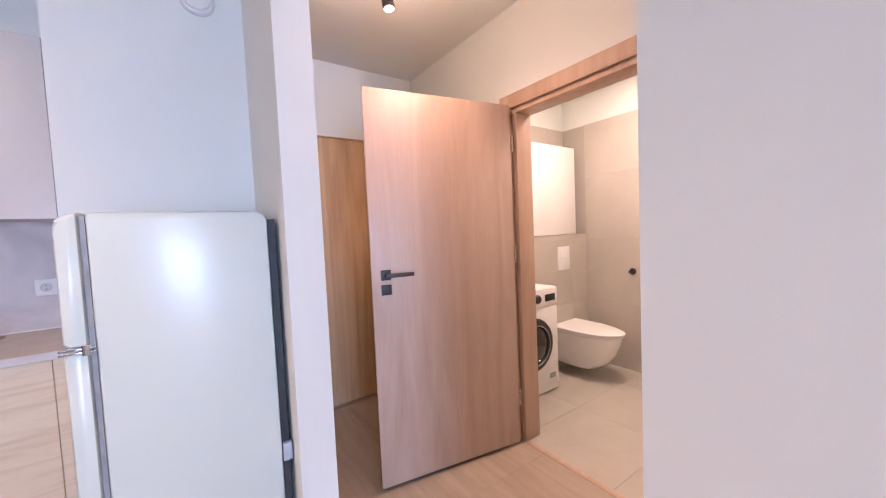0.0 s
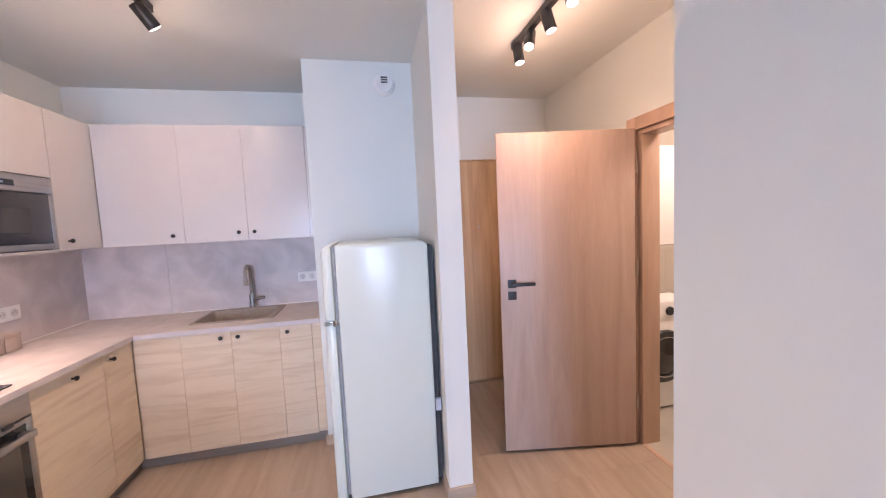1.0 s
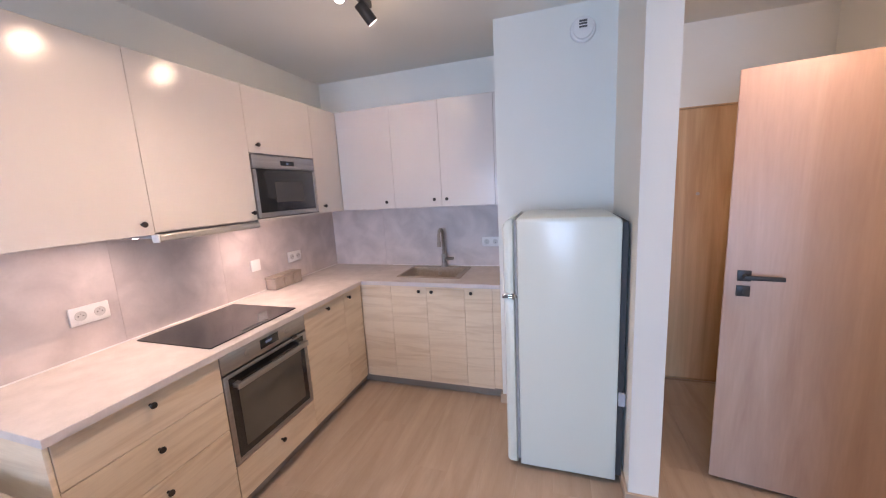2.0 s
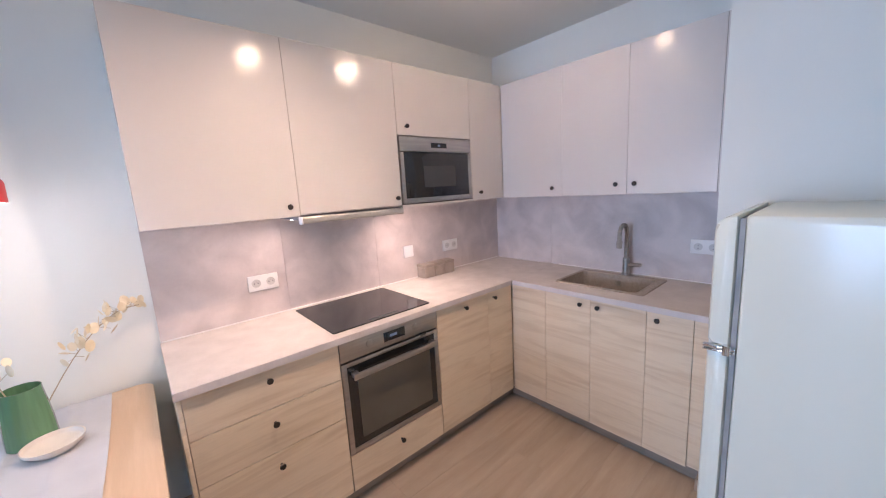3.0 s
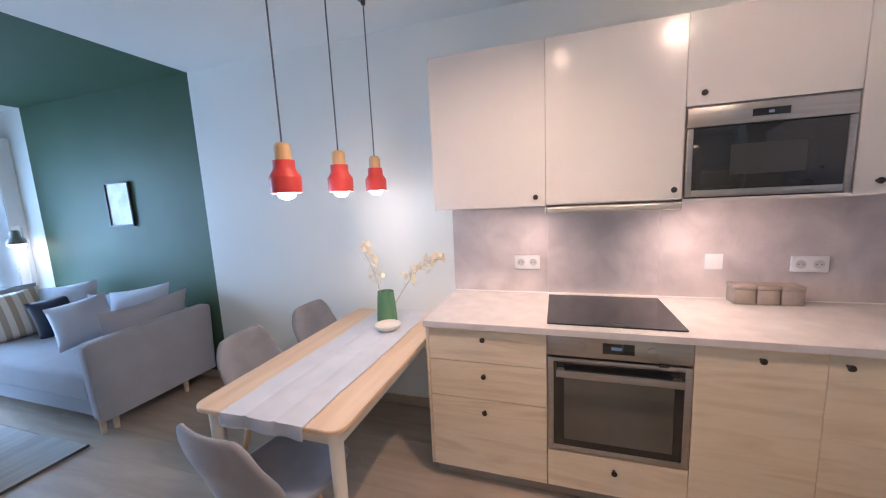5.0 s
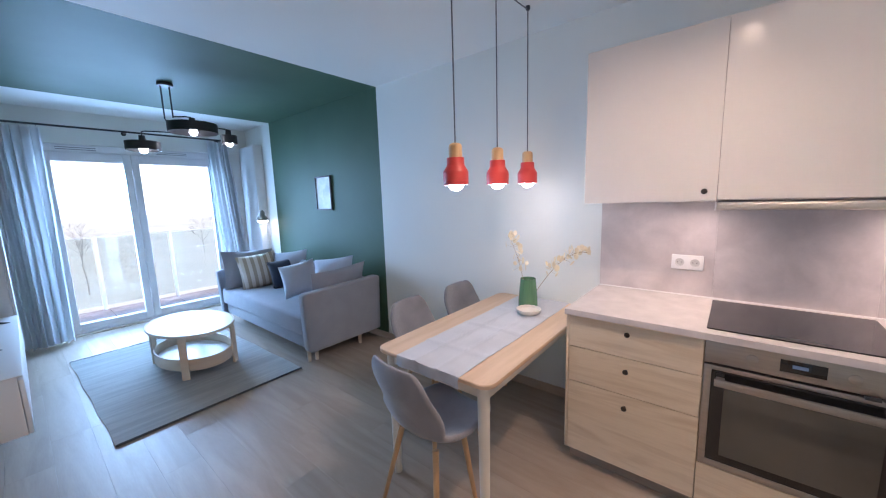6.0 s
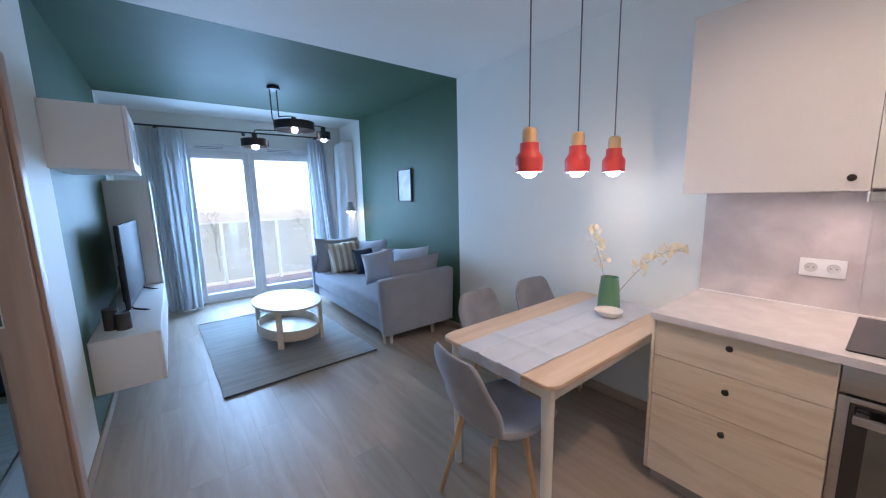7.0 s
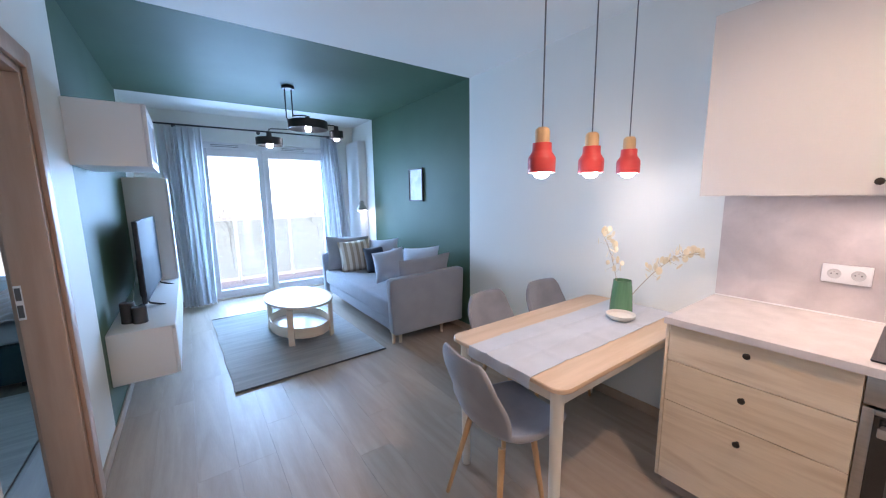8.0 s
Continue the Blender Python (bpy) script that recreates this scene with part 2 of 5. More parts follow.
VASESOLID = mat("green_glass_body", (0.12, 0.27, 0.145), (0.075, 0.175, 0.09), 3, (6, 6, 0.4), rough=0.10, coat=0.5)
LEAF = mat("honesty_pod", (0.78, 0.69, 0.50), (0.66, 0.55, 0.36), 20, rough=0.6, vary=0.2)
STEM = mat("dry_stem", (0.42, 0.34, 0.22), rough=0.8)
CERAMIC = mat("white_ceramic", (0.80, 0.78, 0.75), rough=0.15, coat=0.3, rvary=0.03)
BOWL = mat("cream_stoneware", (0.72, 0.66, 0.58), (0.66, 0.60, 0.52), 12, rough=0.35, bump=0.05)
TILE = mat("beige_tile", (0.50, 0.455, 0.395), (0.46, 0.415, 0.36), 3.5, rough=0.38, fine=0.06, vary=0.03, bscale=50)
FTILE = mat("beige_floor_tile", (0.47, 0.435, 0.375), (0.42, 0.385, 0.33), 3.5, rough=0.40, fine=0.08, vary=0.03, bscale=50)
GROUT = mat("grout", (0.45, 0.41, 0.355), rough=0.9)
BALCONY = mat("balcony_tile", (0.30, 0.24, 0.24), (0.22, 0.18, 0.18), 12, rough=0.7, vary=0.2, fine=0.2)
# dry grass, made paler to hold the haze of distance
FIELD = mat("hazed_dry_meadow", (0.72, 0.70, 0.62), (0.60, 0.59, 0.50), 0.06, rough=0.95, fine=0.3, bscale=2.0, detail=8)
# haze over the far trees is put into this pale colour
BARK = mat("hazed_bark", (0.60, 0.55, 0.50), (0.52, 0.47, 0.42), 5, rough=0.95)
BEDCLOTH = mat("teal_bedcover", (0.03, 0.075, 0.085), (0.022, 0.06, 0.07), 8, rough=0.9, bump=0.4, bscale=260, sheen=0.3)
BLANKET = mat("brown_blanket", (0.34, 0.25, 0.18), (0.27, 0.19, 0.13), 9, rough=0.95, bump=0.4, bscale=240, sheen=0.3)
PAPER = mat("print_paper", (0.84, 0.85, 0.84), (0.66, 0.71, 0.71), 7, rough=0.6, lo=0.45, hi=0.62, detail=3)
LAMPGLOW = glow("lamp_glow", (1.0, 0.90, 0.78), 14.0)
DAYGLOW = glow("cool_bulb_glow", (0.92, 0.96, 1.0), 30.0)
SKYGLOW = glow("bright_haze", (0.90, 0.95, 1.0), 3.0)
DISPLAY = glow("blue_display", (0.35, 0.6, 1.0), 0.12)

# ---- mesh helpers ----
ORIGIN = {}


def box(bm, x0, x1, y0, y1, z0, z1, bevel=0.0, seg=2):
    made = bmesh.ops.create_cube(bm, size=1.0, matrix=Matrix.Translation(((x0 + x1) / 2, (y0 + y1) / 2, (z0 + z1) / 2)) @ Matrix.Diagonal((abs(x1 - x0), abs(y1 - y0), abs(z1 - z0), 1)))
    if bevel:
        edges = list({e for v in made["verts"] for e in v.link_edges})
        bmesh.ops.bevel(bm, geom=edges, offset=bevel, segments=seg, profile=0.5, affect="EDGES")
    return bm


def B(x0, x1, y0, y1, z0, z1, bevel=0.0, seg=2):
    return box(bmesh.new(), x0, x1, y0, y1, z0, z1, bevel, seg)


def ring_mesh(bm, rings, closed=True, caps=True):
    """Skins rows of points into quads."""
    rows = [[bm.verts.new(p) for p in ring] for ring in rings]
    count = len(rows[0])
    for a, b in zip(rows, rows[1:]):
        for i in range(count if closed else count - 1):
            j = (i + 1) % count
            bm.faces.new((a[i], a[j], b[j], b[i]))
    if caps and closed:
        bm.faces.new(rows[0][::-1])
        bm.faces.new(rows[-1])
    return bm


def lathe(bm, profile, at=(0, 0, 0), seg=28, caps=True, turn=None):
    m = Matrix.Translation(at) @ (turn or Matrix())
    rings = [[m @ Vector((r * math.cos(2 * math.pi * i / seg), r * math.sin(2 * math.pi * i / seg), z)) for i in range(seg)] for r, z in profile]
    return ring_mesh(bm, rings, caps=caps)


def rod(bm, p, q, r0, r1=None, seg=12):
    p, q = Vector(p), Vector(q)
    turn = (q - p).to_track_quat("Z", "Y").to_matrix().to_4x4()
    return lathe(bm, [(r0, 0), (r0 if r1 is None else r1, (q - p).length)], p, seg, True, turn)


def tube(bm, points, r, seg=10):
    points = [Vector(p) for p in points]
    rings = []
    for i, p in enumerate(points):
        d = (points[min(i + 1, len(points) - 1)] - points[max(i - 1, 0)]).normalized()
        side = d.cross(Vector((0.31, 0.17, 0.93))).normalized()
        up = side.cross(d)
        rr = r[i] if isinstance(r, (list, tuple)) else r
        rings.append([p + rr * (math.cos(2 * math.pi * k / seg) * side + math.sin(2 * math.pi * k / seg) * up) for k in range(seg)])
    return ring_mesh(bm, rings)


def rounded(x0, x1, y0, y1, r, n=6):
    """The outline of a rectangle with round corners."""
    out = []
    for cx, cy, a in ((x1 - r, y1 - r, 0), (x0 + r, y1 - r, 90), (x0 + r, y0 + r, 180), (x1 - r, y0 + r, 270)):
        out += [(cx + r * math.cos(radians(a + 90 * k / n)), cy + r * math.sin(radians(a + 90 * k / n))) for k in range(n + 1)]
    return out


def slab(bm, outline, z0, z1, soft=0.004):
    """A plate of that outline with softened rims."""
    cx = sum(p[0] for p in outline) / len(outline)
    cy = sum(p[1] for p in outline) / len(outline)

    def inset(d):
        return [(x + d * (cx - x) / max(0.01, math.hypot(cx - x, cy - y)), y + d * (cy - y) / max(0.01, math.hypot(cx - x, cy - y))) for x, y in outline]

    rings = []
    for d, z in ((soft, z0), (0, z0 + soft), (0, z1 - soft), (soft, z1)):
        rings.append([(x, y, z) for x, y in inset(d)])
    return ring_mesh(bm, rings)


def cushion(bm, w, h, d, m=None, n=12, puff=0.55):
    """A stuffed cushion, w by h, standing upright in the x-z plane, d thick, corners pulled out."""
    m = m or Matrix()
    grid = {}
    for s in (-1, 1):
        for i in range(n + 1):
            for j in range(n + 1):
                u, v = 2 * i / n - 1, 2 * j / n - 1
                edge = ((1 - u * u) * (1 - v * v)) ** puff if abs(u) < 1 and abs(v) < 1 else 0.0
                pull = 1 - 0.07 * (1 - u * u) * v * v, 1 - 0.07 * (1 - v * v) * u * u
                wave = 0.03 * d * math.sin(5 * u + 3 * v) * edge
                p = m @ Vector((u * w / 2 * pull[1], s * d / 2 * edge + wave, v * h / 2 * pull[0]))
                if s == 1 and edge == 0:
                    grid[s, i, j] = grid[-1, i, j]
                else:
                    grid[s, i, j] = bm.verts.new(p)
    for s in (-1, 1):
        for i in range(n):
            for j in range(n):
                q = [grid[s, i, j], grid[s, i + 1, j], grid[s, i + 1, j + 1], grid[s, i, j + 1]]
                bm.faces.new(q if s == -1 else q[::-1])
    return bm


def finish(bm, name, material, smooth=True, angle=38):
    bmesh.ops.recalc_face_normals(bm, faces=bm.faces)
    me = bpy.data.meshes.new(name)
    if smooth:
        for f in bm.faces:
            f.smooth = True
        for e in bm.edges:
            if len(e.link_faces) == 2 and e.calc_face_angle(0.0) > radians(angle):
                e.smooth = False
    bm.to_mesh(me)
    bm.free()
    me.materials.append(material)
    return me


def thing(name, at, label, category, group="", kind="", turn=0.0):
    """An Empty at the base of a thing that parents its parts."""
    o = new(name)
    o.empty_display_size = 0.05
    o.matrix_world = pose(*at, 0, 0, turn)
    ORIGIN[o] = pose(*at, 0, 0, turn)
    return tagged(o, label, category, group, kind)


def part(name, bm, material, parent, label="", local=False, angle=38):
    """Links a bmesh, built in the world's metres (or the thing's own, if local), as one mesh under a thing or part."""
    if not local:
        bm.transform(ORIGIN[parent].inverted())
    o = new(name, finish(bm, name, material, True, angle))
    o.parent = parent
    ORIGIN[o] = ORIGIN[parent]
    if label:
        o["label"] = label
    return o


def solid(name, bm, material, label, category, group="", kind="", at=None):
    """A thing of one mesh, its origin at the given base."""
    at = at or (0, 0, 0)
    bm.transform(Matrix.Translation(at).inverted())
    o = new(name, finish(bm, name, material))
    o.location = at
    ORIGIN[o] = Matrix.Translation(at)
    return tagged(o, label, category, group, kind)


def structure(name, bm, material, label, category="wall"):
    return solid(name, bm, material, label, category, kind="structure")

# ---- structure ----
H, XE, XH, YN, YS = 2.636, 2.912, 3.82, 2.51, -5.30
GS, GN = -4.50, -2.185  # the green zone of the living room, from south to north

structure("wall_west", box(B(-0.2, 0, GN, YN + 0.2, 0, H), -0.2, 0, YS - 0.25, GS, 0, H), WHITE, "white painted plaster wall beside kitchen and dining table")
structure("wall_west_green", B(-0.2, 0, GS, GN, 0, H), GREEN, "dark green painted wall behind the sofa")
structure("wall_north_kitchen", B(0, 2.48, YN, YN + 0.2, 0, H), WHITE, "white painted wall behind the sink run")
structure("wall_block", B(1.76, 2.48, 1.889, YN, 0, H), WHITE, "white boxed-in shaft wall behind the fridge")
structure("wall_partition", B(2.48, 2.612, 1.172, YN + 0.2, 0, H), WHITE, "white partition wall end between kitchen and hall")
structure("wall_north_hall", box(box(B(2.612, 2.70, YN, YN + 0.2, 0, H), 3.62, XH + 0.12, YN, YN + 0.2, 0, H), 2.70, 3.62, YN, YN + 0.2, 2.08, H), WHITE, "white hall wall round the entrance door")
structure("wall_hall_east", box(box(B(XH, XH + 0.12, 1.33, YN, 0, H), XH, XH + 0.12, 0.146, 0.50, 0, H), XH, XH + 0.12, 0.50, 1.33, 2.045, H), WHITE, "white hall wall with the bathroom doorway")
structure("wall_bedroom_north", B(XE + 0.12, XH + 1.8, 0.026, 0.146, 0, H), WHITE, "white wall between bedroom and hall")
structure("wall_east", box(box(B(XE, XE + 0.12, -0.70, 0.146, 0, H), XE, XE + 0.12, GN, -1.57, 0, H), XE, XE + 0.12, -1.57, -0.70, 2.03, H), WHITE, "white wall with the bedroom doorway")
structure("wall_east_green", B(XE, XE + 0.12, GS, GN, 0, H), GREEN, "dark green painted wall behind the television")
structure("wall_east_south", B(XE, XE + 0.12, YS - 0.25, GS, 0, H), WHITE, "white wall beside the balcony window")
structure("wall_south", box(box(B(0, 0.42, YS - 0.25, YS, 0, H), 2.24, XE, YS - 0.25, YS, 0, H), 0.42, 2.24, YS - 0.25, YS, 2.27, H), WHITE, "white wall round the balcony window")
structure("ceiling", box(box(B(0, XE, GN, YN, H, H + 0.2), XE, 5.6, 0.03, YN, H, H + 0.2), 0, XE, YS, GS, H, H + 0.2), CEIL, "white painted ceiling", "ceiling")
structure("ceiling_green", B(0, XE, GS, GN, H, H + 0.2), GREEN, "dark green painted ceiling over the sofa", "ceiling")
structure("ceiling_bedroom", B(XE, 5.6, YS, 0.03, H, H + 0.2), CEIL, "white bedroom ceiling", "ceiling")
# bathroom shell
structure("wall_bath_north", B(XH + 0.12, 5.5, 2.13, 2.25, 0, H), WHITE, "white bathroom wall above the tiles")
structure("wall_bath_east", B(5.40, 5.52, 0.146, 2.13, 0, H), WHITE, "white bathroom wall above the tiles")
# bedroom shell
structure("wall_bedroom_east", B(5.5, 5.62, YS, 0.03, 0, H), WHITE, "white bedroom wall")
# out of view; its window opening is added to let light in
structure("wall_bedroom_south", box(box(box(B(XE + 0.12, 3.9, YS - 0.25, YS, 0, H), 5.3, 5.62, YS - 0.25, YS, 0, H), 3.9, 5.3, YS - 0.25, YS, 0, 0.6), 3.9, 5.3, YS - 0.25, YS, 2.0, H), WHITE, "unseen white bedroom wall with an added window opening")

# skirting
structure("baseboard_west", B(0, 0.014, GS - 0.8, 0.02, 0, 0.07, 0.003), BASE, "oak skirting board", "skirting")
structure("baseboard_east", box(B(XE - 0.014, XE, YS, -1.66, 0, 0.07, 0.003), XE - 0.014, XE, -0.61, 0.146, 0, 0.07, 0.003), BASE, "oak skirting board", "skirting")
structure("baseboard_partition", box(box(B(2.466, 2.626, 1.158, 1.172, 0, 0.07, 0.003), 2.612, 2.626, 1.172, YN, 0, 0.07, 0.003), 2.466, 2.48, 1.172, 1.889, 0, 0.07, 0.003), BASE, "pale oak skirting board", "skirting")
structure("baseboard_block", box(B(1.746, 2.466, 1.875, 1.889, 0, 0.07, 0.003), 1.746, 1.76, 1.889, 1.93, 0, 0.07, 0.003), BASE, "pale oak skirting board", "skirting")
structure("baseboard_hall", box(B(XH - 0.014, XH, 1.43, YN, 0, 0.07, 0.003), 3.66, XH - 0.014, YN - 0.014, YN, 0, 0.07, 0.003), BASE, "pale oak skirting board", "skirting")
structure("baseboard_south", box(B(2.25, XE - 0.014, YS, YS + 0.014, 0, 0.07, 0.003), 0.014, 0.41, YS, YS + 0.014, 0, 0.07, 0.003), BASE, "pale oak skirting board", "skirting")

# ---- camera-side doors: bathroom door, entrance door, bedroom doorway ----


def door_casing(name, x_face, side, y0, y1, top, depth, label):
    """Casing of a doorway in a wall along y; side is the way that the face looks."""
    t = thing(name, (x_face, (y0 + y1) / 2, 0), label, "door frame", kind="structure")
    f0, f1 = sorted((x_face + side * 0.003, x_face + side * 0.022))
    w = 0.08
    part("trim", B(f0, f1, y0 - w, y0, 0, top + w, 0.003), FRAMEWOOD, t)
    part("trim", B(f0, f1, y1, y1 + w, 0, top + w, 0.003), FRAMEWOOD, t)
    part("head_trim", B(f0, f1, y0, y1, top, top + w, 0.003), FRAMEWOOD, t)
    b0, b1 = sorted((x_face + side * 0.003, x_face - side * depth))
    part("jamb", B(b0, b1, y0, y0 + 0.035, 0, top - 0.03, 0.002), FRAMEWOOD, t)
    part("jamb", B(b0, b1, y1 - 0.035, y1, 0, top - 0.03, 0.002), FRAMEWOOD, t)
    part("head", B(b0, b1, y0, y1, top - 0.03, top, 0.002), FRAMEWOOD, t)
    g0, g1 = sorted((x_face - side * depth, x_face - side * (depth + 0.02)))
    part("trim", B(g0, g1, y0 - w, y0 + 0.01, 0, top + w, 0.003), FRAMEWOOD, t)
    part("trim", B(g0, g1, y1 - 0.01, y1 + w, 0, top + w, 0.003), FRAMEWOOD, t)
    return t


bath_frame = door_casing("door_frame_bathroom", XH, -1, 0.50, 1.33, 2.045, 0.125, "oak-veneer frame of the open bathroom doorway")
part("threshold", B(XH - 0.012, XH + 0.02, 0.535, 1.295, 0.0005, 0.004, 0.001), FRAMEWOOD, bath_frame)
bed_frame = door_casing("door_frame_bedroom", XE, -1, -1.57, -0.70, 2.03, 0.125, "oak-veneer frame of the open bedroom doorway")

plate = part("strike_plate", B(3.013, 3.0365, -1.5349, -1.5335, 0.985, 1.135, 0.0005, 1), PLASTIC, bed_frame, "pale strike plate with two dark slots")
for z in (0.995, 1.07):
    part("slot", B(3.017, 3.034, -1.5334, -1.5328, z, z + 0.055), HOLE, plate)

HX, HY = 3.775, 1.312
TURN_LEAF = math.degrees(math.atan2(1.461 - HY, 2.932 - HX))
LEAF_W = math.hypot(1.461 - HY, 2.932 - HX)
leaf = thing("door_leaf", (HX, HY, 0), "oak-veneer bathroom door standing wide open, black lever handle", "door", turn=TURN_LEAF)
part("panel", B(0, LEAF_W, -0.04, 0.0, 0.012, 2.045, 0.004), DOORWOOD, leaf, local=True)
part("rebate", B(0.004, LEAF_W + 0.012, 0.001, 0.014, 0.02, 2.05, 0.003), DOORWOOD, leaf, local=True)
part("drop_seal", B(0.12, LEAF_W - 0.12, -0.041, -0.001, 0.006, 0.011), DARKGREY, leaf, "dark brush under the door", local=True)
HA = LEAF_W - 0.06
for side, sy in ((1, 0.0145), (-1, -0.0405)):
    s0, s1 = sorted((sy, sy + side * 0.009))
    rose = part("handle_rose", B(HA - 0.026, HA + 0.026, s0, s1, 1.095, 1.147, 0.002), BLACK, leaf, "square black rose", local=True)
    lever = bmesh.new()
    rod(lever, (HA, sy + side * 0.008, 1.121), (HA, sy + side * 0.05, 1.121), 0.009)
    box(lever, HA - 0.135, HA + 0.011, *sorted((sy + side * 0.042, sy + side * 0.056)), 1.111, 1.131, 0.003)
    part("lever", lever, BLACK, rose, local=True)
    lock = part("lock_rose", B(HA - 0.026, HA + 0.026, s0, s1, 1.02, 1.072, 0.002), BLACK, leaf, "square black lock rose", local=True)
    part("thumb_turn", B(HA - 0.004, HA + 0.004, *sorted((sy + side * 0.009, sy + side * 0.014)), 1.035, 1.057, 0.001), DARKGREY, lock, local=True)
for z in (0.25, 1.13, 1.78):
    hinge = bmesh.new()
    rod(hinge, (-0.006, 0.012, z), (-0.006, 0.012, z + 0.09), 0.008)
    part("hinge", hinge, BASE, leaf, "brown barrel hinge", local=True)

entry = thing("entrance_door", (3.16, YN, 0), "closed entrance door in golden oak veneer with peephole", "door")
part("panel", B(2.712, 3.608, YN - 0.012, YN + 0.05, 0.022, 2.068, 0.004), ENTRYWOOD, entry)
part("frame_rim", box(box(B(2.70, 2.711, YN - 0.02, YN + 0.03, 0, 2.08, 0.002), 3.609, 3.62, YN - 0.02, YN + 0.03, 0, 2.08, 0.002), 2.711, 3.609, YN - 0.02, YN + 0.03, 2.069, 2.08, 0.002), ENTRYWOOD, entry)
part("threshold", B(2.70, 3.62, YN - 0.03, YN + 0.05, 0.001, 0.02, 0.003), CHROME, entry, "bright metal threshold strip")
peep = bmesh.new()
rod(peep, (3.12, YN - 0.013, 1.47), (3.12, YN - 0.021, 1.47), 0.012)
part("peephole", peep, STEEL, entry, "small steel peephole")

# ---- balcony window ----
win = thing("window_1", (1.35, YS - 0.1, 0), "white plastic double balcony door with clear panes", "window", kind="structure")
W0, W1, WT = 0.42, 2.24, 2.27
yf0, yf1 = YS - 0.13, YS - 0.06
part("window_frame", box(box(box(B(W0, W0 + 0.05, yf0, yf1, 0.02, WT, 0.004), W1 - 0.05, W1, yf0, yf1, 0.02, WT, 0.004), W0 + 0.05, W1 - 0.05, yf0, yf1, WT - 0.085, WT, 0.004), W0 + 0.05, W1 - 0.05, yf0, yf1, 0.0, 0.05, 0.004), PVC, win)
for a, b in ((W0 + 0.052, 1.405), (1.41, W1 - 0.052)):
    sash = part("sash", box(box(box(B(a, a + 0.075, yf0 + 0.01, yf1 + 0.012, 0.052, WT - 0.088, 0.006), b - 0.075, b, yf0 + 0.01, yf1 + 0.012, 0.052, WT - 0.088, 0.006), a + 0.075, b - 0.075, yf0 + 0.01, yf1 + 0.012, 0.052, 0.135, 0.006), a + 0.075, b - 0.075, yf0 + 0.01, yf1 + 0.012, WT - 0.195, WT - 0.088, 0.006), PVC, win)
    pane = part("pane", B(a + 0.076, b - 0.076, yf0 + 0.045, yf0 + 0.049, 0.136, WT - 0.196), PANE, sash)
    pane.visible_shadow = False
for vx in (0.97, 1.89):
    vent = part("vent", B(vx - 0.19, vx + 0.19, yf1 + 0.001, yf1 + 0.016, WT - 0.075, WT - 0.015, 0.004), PVC, win)
    for k in range(2):
        part("slot", B(vx - 0.17, vx + 0.17, yf1 + 0.0165, yf1 + 0.0185, WT - 0.062 + 0.022 * k, WT - 0.054 + 0.022 * k), GASKET, vent)
hb = B(1.445, 1.47, yf1 + 0.013, yf1 + 0.02, 1.02, 1.09, 0.003)
box(hb, 1.45, 1.466, yf1 + 0.02, yf1 + 0.05, 1.06, 1.075, 0.003)
box(hb, 1.45, 1.466, yf1 + 0.04, yf1 + 0.054, 0.96, 1.075, 0.004)
part("handle", hb, PVC, win, "white window handle")
part("window_sill", B(W0, W1, YS - 0.055, YS + 0.002, 0.001, 0.018, 0.003), BASE, win)
# unseen window, added so that daylight reaches the bedroom
bw = thing("window_2", (4.6, YS - 0.1, 0.6), "white framed bedroom window, unseen, added to admit daylight", "window", kind="structure")
part("window_frame", box(box(box(B(3.9, 3.96, yf0, yf1, 0.6, 2.0, 0.004), 5.24, 5.3, yf0, yf1, 0.6, 2.0, 0.004), 3.96, 5.24, yf0, yf1, 1.94, 2.0, 0.004), 3.96, 5.24, yf0, yf1, 0.6, 0.66, 0.004), PVC, bw)
bp = part("pane", B(3.961, 5.239, yf0 + 0.03, yf0 + 0.034, 0.661, 1.939), PANE, bw)
bp.visible_shadow = False

# ---- kitchen ----
FX, FY = 0.622, 1.905  # front planes of the base units


def knob(parent, at, along):
    """A small dark mushroom knob that stands out along x or against y."""
    turn = Matrix.Rotation(radians(90), 4, "Y") if along == "x" else Matrix.Rotation(radians(90), 4, "X")
    return part("knob", lathe(bmesh.new(), [(0.006, 0), (0.005, 0.006), (0.005, 0.014), (0.012, 0.017), (0.0135, 0.022), (0.011, 0.027), (0.004, 0.029)], at, 14, True, turn), KNOB, parent, "small dark metal knob")


drawer_unit = thing("drawer_cabinet", (0.3, 0.31, 0.0), "base cabinet with three pale ash drawers and dark knobs", "cabinet", "kitchen base units")
part("body", B(0.03, 0.60, 0.016, 0.612, 0.084, 0.876), ASH, drawer_unit)
part("side_panel", B(0.02, FX - 0.001, 0.0, 0.015, 0.085, 0.876, 0.001), ASH, drawer_unit)
part("plinth", B(0.03, 0.568, 0.016, 0.612, 0.001, 0.082), PLINTH, drawer_unit, "plinth with the toe recess's shade in its grey-brown")
for z0, z1, zk in ((0.087, 0.497, 0.436), (0.5, 0.697, 0.633), (0.7, 0.874, 0.828)):
    d = part("drawer", B(0.603, FX, 0.017, 0.611, z0, z1, 0.0015, 1), ASH, drawer_unit)
    knob(d, (FX, 0.306, zk), "x")

